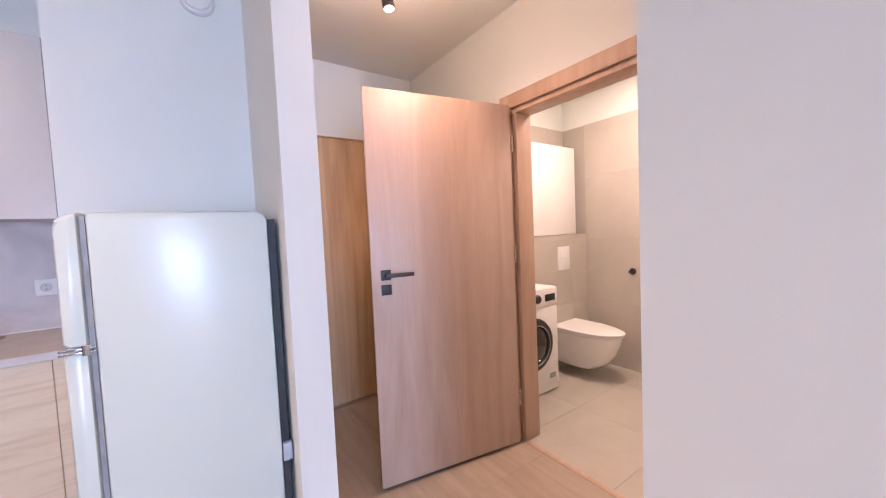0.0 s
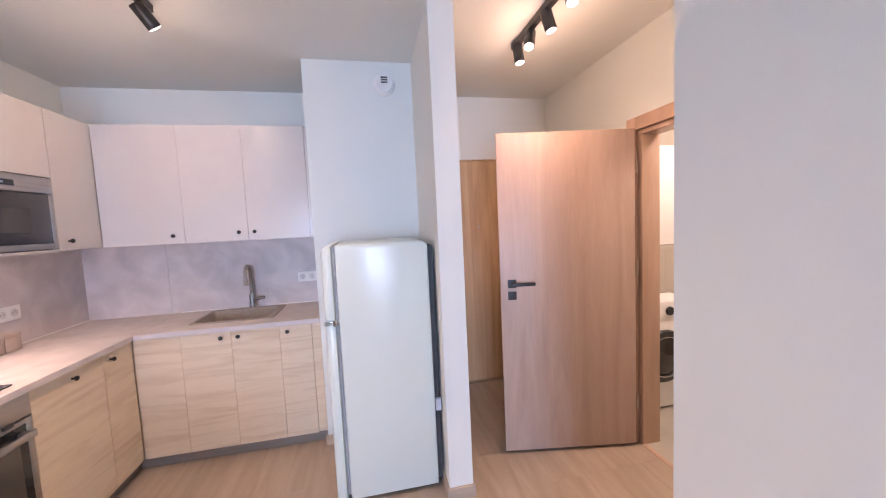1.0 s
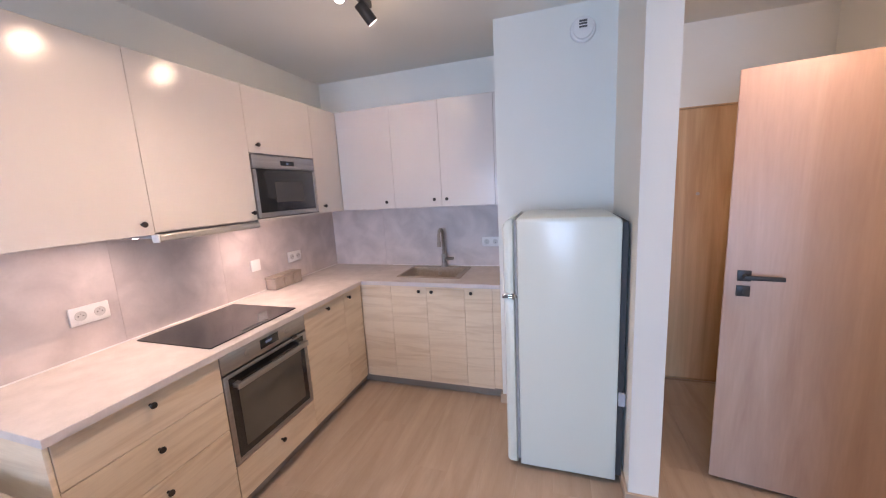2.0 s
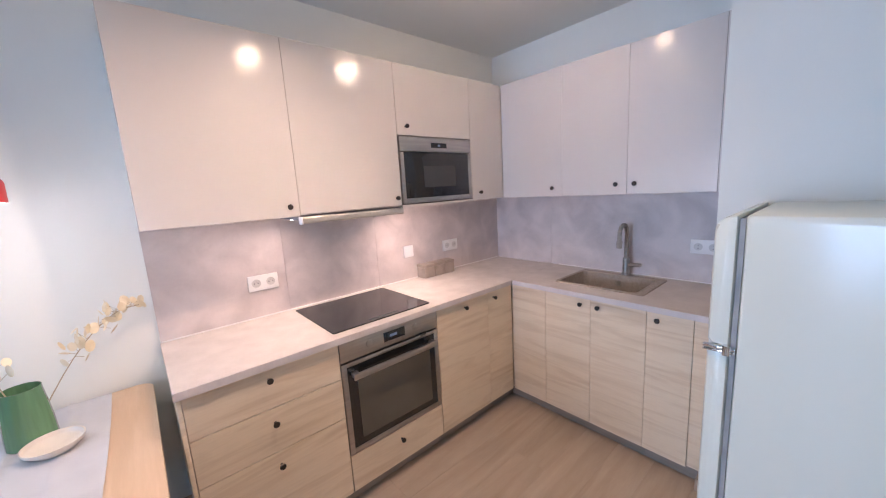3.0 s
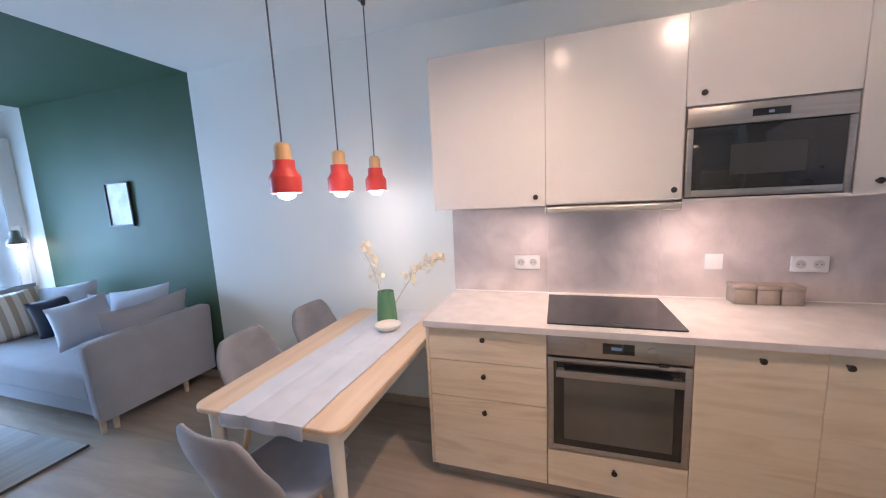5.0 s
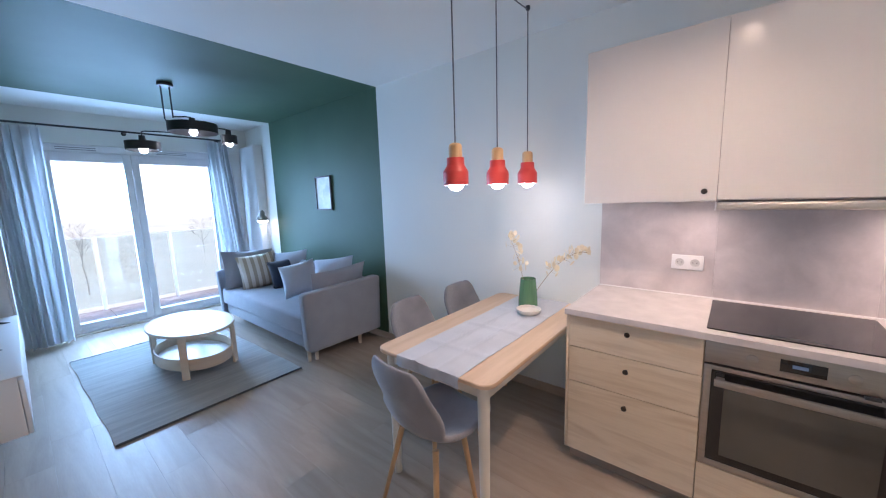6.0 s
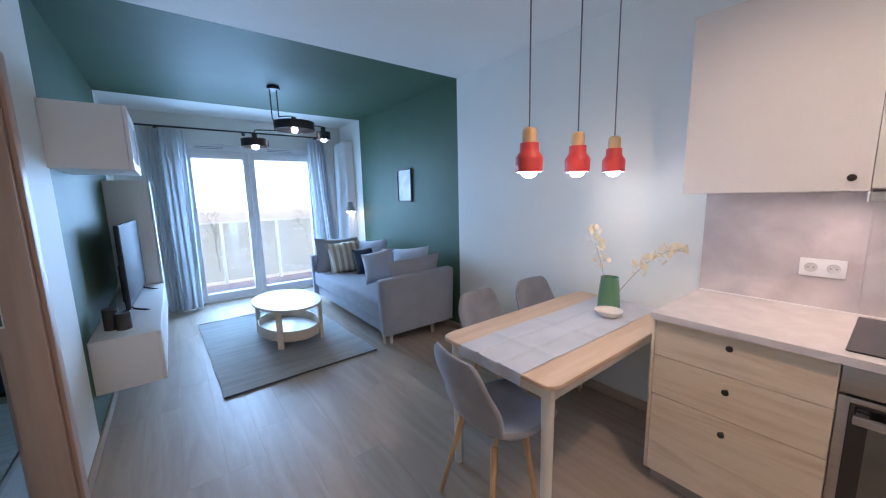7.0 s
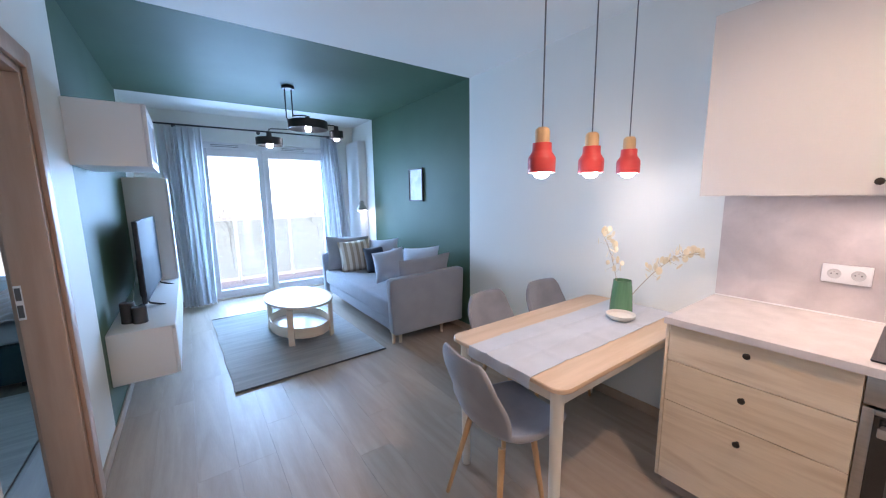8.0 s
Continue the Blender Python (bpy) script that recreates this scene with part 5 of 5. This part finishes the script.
fl = thing("floor_lamp", (0.13, -4.58, 0.0), "slim white reading lamp with a metal shade behind the sofa", "floor lamp")
part("base", lathe(bmesh.new(), [(0.11, 0.001), (0.11, 0.015), (0.02, 0.02)], (0.13, -4.58, 0), 28), LACQ, fl)
part("pole", tube(bmesh.new(), [(0.13, -4.58, 0.02), (0.13, -4.58, 1.44), (0.14, -4.58, 1.47), (0.18, -4.58, 1.46)], 0.008, 8), LACQ, fl)
lsh = part("shade", lathe(bmesh.new(), [(0.078, 1.275), (0.066, 1.32), (0.042, 1.35), (0.038, 1.40), (0.020, 1.42)], (0.185, -4.58, 0), 28, False), STEEL, fl, "small brushed metal shade")
part("bulb", lathe(bmesh.new(), [(0.02, 1.33), (0.066, 1.276), (0.060, 1.256), (0.03, 1.243), (0.0, 1.24)], (0.185, -4.58, 0), 20, False), DAYGLOW, lsh, "lit bulb")
bulb_light("floor_lamp_light", (0.185, -4.58, 1.20), 0.5, (1.0, 0.95, 0.88), 0.04)

rad = thing("radiator_casing", (0.065, -5.0, 0.0), "tall white radiator casing in the window corner", "radiator")
part("case", B(0.002, 0.125, -5.28, -4.78, 0.002, 2.36, 0.004), LACQ, rad)
part("cover", B(0.126, 0.134, -5.27, -4.79, 0.05, 2.34, 0.002), PVC, rad)

pic = thing("picture", (0.0, -3.23, 1.6), "small framed pale botanical print on the green wall", "picture")
part("frame", box(box(box(B(0.002, 0.024, -3.40, -3.385, 1.415, 1.825, 0.002), 0.002, 0.024, -3.083, -3.068, 1.415, 1.825, 0.002), 0.002, 0.024, -3.385, -3.083, 1.415, 1.43, 0.002), 0.002, 0.024, -3.385, -3.083, 1.81, 1.825, 0.002), BLACK, pic, "thin black frame")
part("print", B(0.003, 0.012, -3.385, -3.083, 1.43, 1.81), PAPER, pic)

# curtains
crod = thing("curtain_rail", (1.5, -5.12, 2.42), "thin black curtain rail on brackets over the window", "curtain rail")
part("rail", rod(bmesh.new(), (0.28, -5.12, 2.43), (2.78, -5.12, 2.43), 0.011, None, 12), BLACK, crod)
for x in (0.42, 1.45, 2.45):
    br = rod(bmesh.new(), (x, -5.299, 2.43), (x, -5.12, 2.43), 0.008, None, 8)
    lathe(br, [(0.025, 0), (0.025, 0.008)], (x, -5.299, 2.43), 16, True, Matrix.Rotation(radians(-90), 4, "X"))
    part("bracket", br, BLACK, crod)


def curtain(x0, x1, x0b, x1b, seed, label):
    r = random.Random(seed)
    n, rows = 150, []
    ph = [r.uniform(0, 6.28) for _ in range(4)]
    folds = 7.5
    for k in range(17):
        s = k / 16
        z = 2.40 - s * 2.375
        a, b = x0 + (x0b - x0) * s ** 1.3, x1 + (x1b - x1) * s ** 1.3
        ring = []
        for i in range(n + 1):
            u = i / n
            w = u + 0.05 * math.sin(2 * math.pi * u * 1.3 + ph[1] + 0.5 * s)
            fold = 0.8 * math.sin(2 * math.pi * folds * w + ph[0] + 0.9 * math.sin(2.2 * s + ph[1])) + 0.5 * math.sin(2 * math.pi * folds * 0.61 * w + ph[2] + 1.5 * s) + 0.25 * math.sin(2 * math.pi * folds * 2.3 * w + ph[3] - 2 * s)
            amp = 0.030 + 0.022 * s
            ring.append((a + (b - a) * u + 0.012 * math.cos(2 * math.pi * folds * u + ph[3]), -5.12 + amp * fold, z + (0.006 * math.sin(16 * u) if k == 16 else 0)))
        rows.append(ring)
    bm = bmesh.new()
    ring_mesh(bm, rows, closed=False, caps=False)
    bmesh.ops.solidify(bm, geom=bm.faces[:], thickness=0.003)
    t = thing("curtain", ((x0 + x1) / 2, -5.12, 0.02), label, "curtain", "curtains at the window")
    part("cloth", bm, CURTAIN, t)
    for k in range(7):
        x = x0 + (x1 - x0) * (k + 0.5) / 7
        ringb = tube(bmesh.new(), [(x, -5.12 + 0.017 * math.cos(q * 0.7854), 2.43 - 0.004 + 0.017 * math.sin(q * 0.7854)) for q in range(9)], 0.002, 6)
        part("curtain_ring", ringb, BLACK, t)


curtain(2.63, 2.15, 2.57, 2.18, 3, "long pale grey curtain drawn beside the television wall")
curtain(0.60, 0.33, 0.54, 0.12, 8, "long pale grey curtain drawn beside the sofa")

# ---- bathroom ----
bathn = thing("wall_bath_tiled", (4.7, 2.1, 0), "beige tiled bathroom walls with a boxed cistern", "tiled wall", kind="structure")
part("cistern_box", B(XH + 0.125, 5.39, 1.885, 2.12, 0.0, 1.235), GROUT, bathn)
part("backing", box(B(XH + 0.125, 5.392, 2.122, 2.129, 1.235, 2.30), 5.392, 5.399, 0.15, 2.129, 0, 2.30), GROUT, bathn)


def tiles(parent, plane, fixed, a0, a1, b0, b1, w, h, t, material):
    """Tiles on a plane x or y = fixed, t thick, with 2 mm joints."""
    a = a0
    while a < a1 - 0.01:
        b, a2 = b0, min(a + w, a1)
        while b < b1 - 0.01:
            b2 = min(b + h, b1)
            g = 0.0004
            if plane == "y":
                part("tile", B(a + g, a2 - g, fixed - t, fixed, b + g, b2 - g, 0.0008, 1), material, parent)
            elif plane == "x":
                part("tile", B(fixed - t, fixed, a + g, a2 - g, b + g, b2 - g, 0.0008, 1), material, parent)
            else:
                part("tile", B(a + g, a2 - g, b + g, b2 - g, fixed - t, fixed, 0.0008, 1), material, parent)
            b = b2
        a = a2


tiles(bathn, "y", 1.885, XH + 0.126, 5.388, 0.0, 1.235, 0.6, 0.6, 0.009, TILE)
tiles(bathn, "y", 2.122, XH + 0.126, 5.383, 1.245, 2.30, 0.6, 0.6, 0.009, TILE)
tiles(bathn, "x", 5.392, 0.15, 1.874, 0.0, 2.30, 0.6, 0.6, 0.009, TILE)
part("ledge", B(XH + 0.126, 5.382, 1.876, 2.112, 1.2355, 1.2445), TILE, bathn)

mirror_cab = thing("bathroom_cabinet", (4.85, 2.0, 1.245), "white flat-fronted cabinet over the boxed cistern", "cabinet")
part("body", B(4.35, 5.30, 1.95, 2.11, 1.25, 2.08, 0.002), LACQ, mirror_cab)
part("door", B(4.35, 5.30, 1.93, 1.949, 1.25, 2.08, 0.002), LACQ, mirror_cab)

wc = thing("toilet", (5.0, 1.6, 0.08), "white wall-hung toilet with closed flat lid", "toilet")


def wc_ring(s, z, back=1.874):
    """A D-shaped outline, s of full size."""
    pts = []
    w, l = 0.185 * s, 0.55 * s
    for k in range(25):
        a = math.pi * k / 24
        pts.append((5.0 + w * math.cos(a), back - 0.20 - (l - 0.20) * math.sin(a), z))
    return pts + [(5.0 - w, back, z), (5.0 + w, back, z)]


part("bowl", ring_mesh(bmesh.new(), [wc_ring(0.50, 0.085), wc_ring(0.62, 0.09), wc_ring(0.78, 0.15), wc_ring(0.90, 0.24), wc_ring(0.97, 0.33), wc_ring(1.0, 0.395)]), CERAMIC, wc)
part("seat", ring_mesh(bmesh.new(), [wc_ring(1.0, 0.397), wc_ring(1.02, 0.402), wc_ring(1.02, 0.41)]), PLASTIC, wc)
part("lid", ring_mesh(bmesh.new(), [wc_ring(1.02, 0.412), wc_ring(1.03, 0.416), wc_ring(1.03, 0.426), wc_ring(0.98, 0.434)]), PLASTIC, wc)
fp = thing("flush_plate", (5.01, 1.875, 1.0), "white double flush plate on the tiles", "flush plate")
part("plate", B(4.925, 5.095, 1.862, 1.8755, 0.92, 1.14, 0.003), PLASTIC, fp)
part("button", B(4.965, 5.055, 1.857, 1.8615, 1.04, 1.10, 0.002), PLASTIC, fp)
part("button", B(4.965, 5.055, 1.857, 1.8615, 0.965, 1.03, 0.002), PLASTIC, fp)

wm = thing("washing_machine", (4.28, 1.75, 0.0), "white front-loading washing machine with a dark round door", "washing machine")
WY = 1.62
part("body", B(3.975, 4.575, WY + 0.008, 1.872, 0.015, 0.85, 0.008), PLASTIC, wm)
part("front", B(3.98, 4.57, WY, WY + 0.007, 0.07, 0.70, 0.003), PLASTIC, wm)
cp = part("control_panel", B(3.98, 4.57, WY - 0.004, WY + 0.007, 0.705, 0.845, 0.004), PLASTIC, wm)
part("display", B(4.42, 4.54, WY - 0.0075, WY - 0.0045, 0.745, 0.80, 0.001), BLACKGLASS, cp)
RX = Matrix.Rotation(radians(90), 4, "X")
part("dial", lathe(bmesh.new(), [(0.034, 0), (0.034, 0.012), (0.028, 0.02)], (4.33, WY - 0.0045, 0.775), 26, True, RX), BLACK, cp)
pd = part("door", lathe(bmesh.new(), [(0.20, 0), (0.205, 0.012), (0.195, 0.03), (0.155, 0.034), (0.15, 0.02)], (4.275, WY - 0.0005, 0.43), 48, False, RX), BLACK, wm, "dark porthole ring")
part("porthole", lathe(bmesh.new(), [(0.154, 0.018), (0.12, 0.03), (0.06, 0.038), (0.0, 0.04)], (4.275, WY - 0.0005, 0.43), 40, False, RX), BLACKGLASS, pd)
part("door_ring", lathe(bmesh.new(), [(0.157, 0.032), (0.157, 0.038), (0.150, 0.038), (0.150, 0.032)], (4.275, WY - 0.0005, 0.43), 40, False, RX), CHROME, pd)
part("label", B(4.46, 4.53, WY - 0.002, WY - 0.0004, 0.12, 0.16), GASKET, wm)
for x in (4.03, 4.52):
    part("foot", rod(bmesh.new(), (x, 1.68, 0.001), (x, 1.68, 0.016), 0.02, None, 12), DARKGREY, wm)
ph = thing("paper_holder", (5.383, 1.42, 0.9), "small round black holder on the bathroom tiles", "paper holder")
part("disc", lathe(bmesh.new(), [(0.028, 0), (0.028, 0.012)], (5.383, 1.42, 0.9), 22, True, Matrix.Rotation(radians(-90), 4, "Y")), BLACK, ph)
part("arm", rod(bmesh.new(), (5.372, 1.42, 0.9), (5.31, 1.42, 0.9), 0.008, None, 10), BLACK, ph)

# ---- bedroom, seen through its doorway ----
bed = thing("bed", (4.4, -4.25, 0.0), "bed with a dark teal frame and a crumpled brown blanket", "bed")
part("base", B(3.55, 5.48, -5.02, -3.43, 0.05, 0.36, 0.02), BEDCLOTH, bed)
part("mattress", B(3.56, 5.48, -5.01, -3.44, 0.365, 0.54, 0.05, 3), LINEN, bed)
blanket = bmesh.new()
ring_mesh(blanket, [[(3.535 + 1.1 * u / 24, -5.0 + 1.585 * v / 24, 0.556 + 0.012 * math.sin(1.9 * u + 0.7 * v) + 0.010 * math.sin(0.8 * u - 1.3 * v)) for u in range(25)] for v in range(25)], closed=False, caps=False)
bmesh.ops.solidify(blanket, geom=blanket.faces[:], thickness=0.014)
part("blanket", blanket, BLANKET, bed, "crumpled brown blanket")
for x, y in ((3.62, -3.51), (3.62, -4.94), (5.4, -3.51), (5.4, -4.94)):
    part("leg", rod(bmesh.new(), (x, y, 0.001), (x, y, 0.052), 0.025, None, 10), BLACK, bed)
solid("bedroom_rug", B(3.31, 4.9, -3.3, -1.1, 0.003, 0.012, 0.002), RUG, "grey woven rug before the bed", "rug", at=(4.1, -2.2, 0.0))

# ---- outside ----
bal = thing("balcony", (1.4, -6.0, 0), "balcony with dark paving and a glass railing", "balcony", kind="structure")
part("slab", B(-0.4, 3.4, -6.72, YS - 0.26, -0.2, -0.03), GROUT, bal)
for i in range(9):
    for j in range(3):
        part("tile", B(-0.4 + 0.42 * i, -0.4 + 0.42 * i + 0.414, -6.70 + 0.38 * j, -6.70 + 0.38 * j + 0.374, -0.03, -0.012, 0.002, 1), BALCONY, bal)
rl = thing("balcony_railing", (1.4, -6.62, 0), "glass balcony railing with slim metal posts", "railing")
for x in (-0.3, 0.83, 1.74, 2.65, 3.3):
    part("post", B(x - 0.02, x + 0.02, -6.64, -6.60, -0.011, 1.10, 0.003), PVC, rl)
part("rail", B(-0.35, 3.35, -6.63, -6.61, 1.101, 1.111, 0.002), PVC, rl)
for a, b in ((-0.27, 0.80), (0.86, 1.71), (1.77, 2.62), (2.68, 3.27)):
    g = part("pane", B(a, b, -6.625, -6.615, 0.06, 1.09), RAILGLASS, rl)
    g.visible_shadow = False
structure("ground", B(-400, 400, -900, -8, -9.2, -9.0), FIELD, "dry winter meadow reaching the horizon", "ground")

structure("backdrop", B(-500, 500, -620, -619, -12, 260), SKYGLOW, "bright hazy white sky behind the meadow", "sky")


def tree(x, y, z, h, seed, label):
    """A bare winter tree of forking limbs."""
    r = random.Random(seed)
    t = thing("tree", (x, y, z), label, "tree", "trees beyond the balcony")
    trunk, crown = bmesh.new(), bmesh.new()

    def grow(bm, p, d, length, rad0, depth):
        q = p + d * length
        tube(bm, [p, p.lerp(q, 0.5) + Vector((r.uniform(-1, 1), r.uniform(-1, 1), 0)) * length * 0.05, q], [rad0, rad0 * 0.85, rad0 * 0.68], 6)
        if depth == 0:
            return
        for _ in range(3 if depth > 1 else 4):
            nd = (d + Vector((r.uniform(-1, 1), r.uniform(-1, 1), r.uniform(-0.2, 0.7))) * 0.8).normalized()
            grow(crown, p.lerp(q, r.uniform(0.6, 1.0)), nd, length * r.uniform(0.55, 0.8), rad0 * 0.6, depth - 1)

    grow(trunk, Vector((x, y, z)), Vector((0.05, 0, 1)).normalized(), h * 0.33, h * 0.0065, 5)
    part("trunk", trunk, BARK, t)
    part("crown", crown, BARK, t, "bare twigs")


tree(-2.5, -60, -9.05, 12.0, 4, "bare winter tree standing in the meadow")
tree(-24, -90, -9.05, 10.5, 9, "distant bare winter tree in the meadow")
tree(-38, -120, -9.05, 11.5, 12, "distant bare winter tree in the meadow")

# ---- lamps that the place shows, and added fill lamps ----


def lens(x, y, d):
    """The place just below the lens of a track head."""
    return Vector((x, y, H - 0.068)) + Vector(d).normalized() * 0.108


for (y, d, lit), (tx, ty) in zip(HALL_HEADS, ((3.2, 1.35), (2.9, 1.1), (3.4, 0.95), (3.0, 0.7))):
    spot("hall_spot", lens(3.105, y, d), (tx, ty, 0), 12, WARM, 150, 1.0)
    # bare fill lamp below each spot, added to brighten the hall ceiling
    bulb_light("hall_ceiling_fill", lens(3.105, y, d) - Vector((0, 0, 0.06)), 1.6, WARM, 0.05)
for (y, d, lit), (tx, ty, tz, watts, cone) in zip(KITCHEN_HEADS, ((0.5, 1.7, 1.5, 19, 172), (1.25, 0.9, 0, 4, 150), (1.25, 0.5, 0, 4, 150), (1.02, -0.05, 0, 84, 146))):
    spot("kitchen_spot", lens(1.16, y, d), (tx, ty, tz), watts, (1.0, 0.74, 0.52), cone, 1.0, 0.02)
    # weak fill lamp, added to warm the kitchen ceiling and upper walls
    bulb_light("kitchen_ceiling_fill", lens(1.16, y, d) - Vector((0, 0, 0.06)), 0.7, (1.0, 0.78, 0.52), 0.05)
for y, ty, watts in ((0.56, 0.40, 11), (1.26, 1.50, 18)):
    spot("hood_lamp", (0.30, y, 1.435), (0.16, ty, 0.9), watts, (1.0, 0.78, 0.64), 170, 1.0, 0.09)
# unseen fill lamp, added to light the bathroom through its doorway
area("bathroom_ceiling_light", (4.6, 1.1, 2.62), (4.6, 1.1, 0), 0.35, 0.35, 27, (1.0, 0.84, 0.66))

# ---- floors, plank by plank ----
floor = thing("floor", (0, 0, -0.02), "pale oak laminate planks", "floor", kind="structure")
part("underlay", box(B(0.0, XH, YS, YN, -0.05, -0.014), XH, 5.5, YS, 0.03, -0.05, -0.014), GAP, floor)
PW, PL = 0.193, 1.29
plank_mesh = {}


def plank(x0, x1, y0, y1):
    key = (round(x1 - x0, 3), round(y1 - y0, 3))
    if key not in plank_mesh:
        w, l = key
        plank_mesh[key] = finish(box(bmesh.new(), 0.0002, w - 0.0002, 0.0002, l - 0.0002, -0.0135, 0.0, 0.0005, 1), "plank", OAK)
    o = new("plank", plank_mesh[key])
    o.parent = floor
    o.matrix_local = Matrix.Translation((x0, y0, 0.02))


prng = random.Random(11)
cols = int(math.ceil(5.5 / PW))
for c in range(cols):
    x0, x1 = c * PW, min((c + 1) * PW, 5.5)
    y = YS - prng.choice((0.0, 0.32, 0.64, 0.96))
    while y < YN:
        for lo, hi, edge in ((YS, 0.02, 5.5), (0.02, YN, XH)):
            a, b, x2 = max(y, lo), min(y + PL, hi), min(x1, edge)
            if x1 <= XH:
                a, b = (max(y, YS), min(y + PL, YN)) if lo == YS else (0, 0)
            if b - a > 0.02 and x2 - x0 > 0.005:
                plank(round(x0, 3), round(x2, 3), round(a, 3), round(b, 3))
        y += PL
bfloor = thing("floor_bathroom", (0, 0, -0.02), "beige bathroom floor tiles", "floor", kind="structure")
part("bed_layer", B(XH + 0.002, 5.39, 0.15, 2.12, -0.05, -0.011), GROUT, bfloor)
tiles(bfloor, "z", 0.0, XH + 0.02, 5.382, 0.15, 1.875, 0.6, 0.6, 0.010, FTILE)
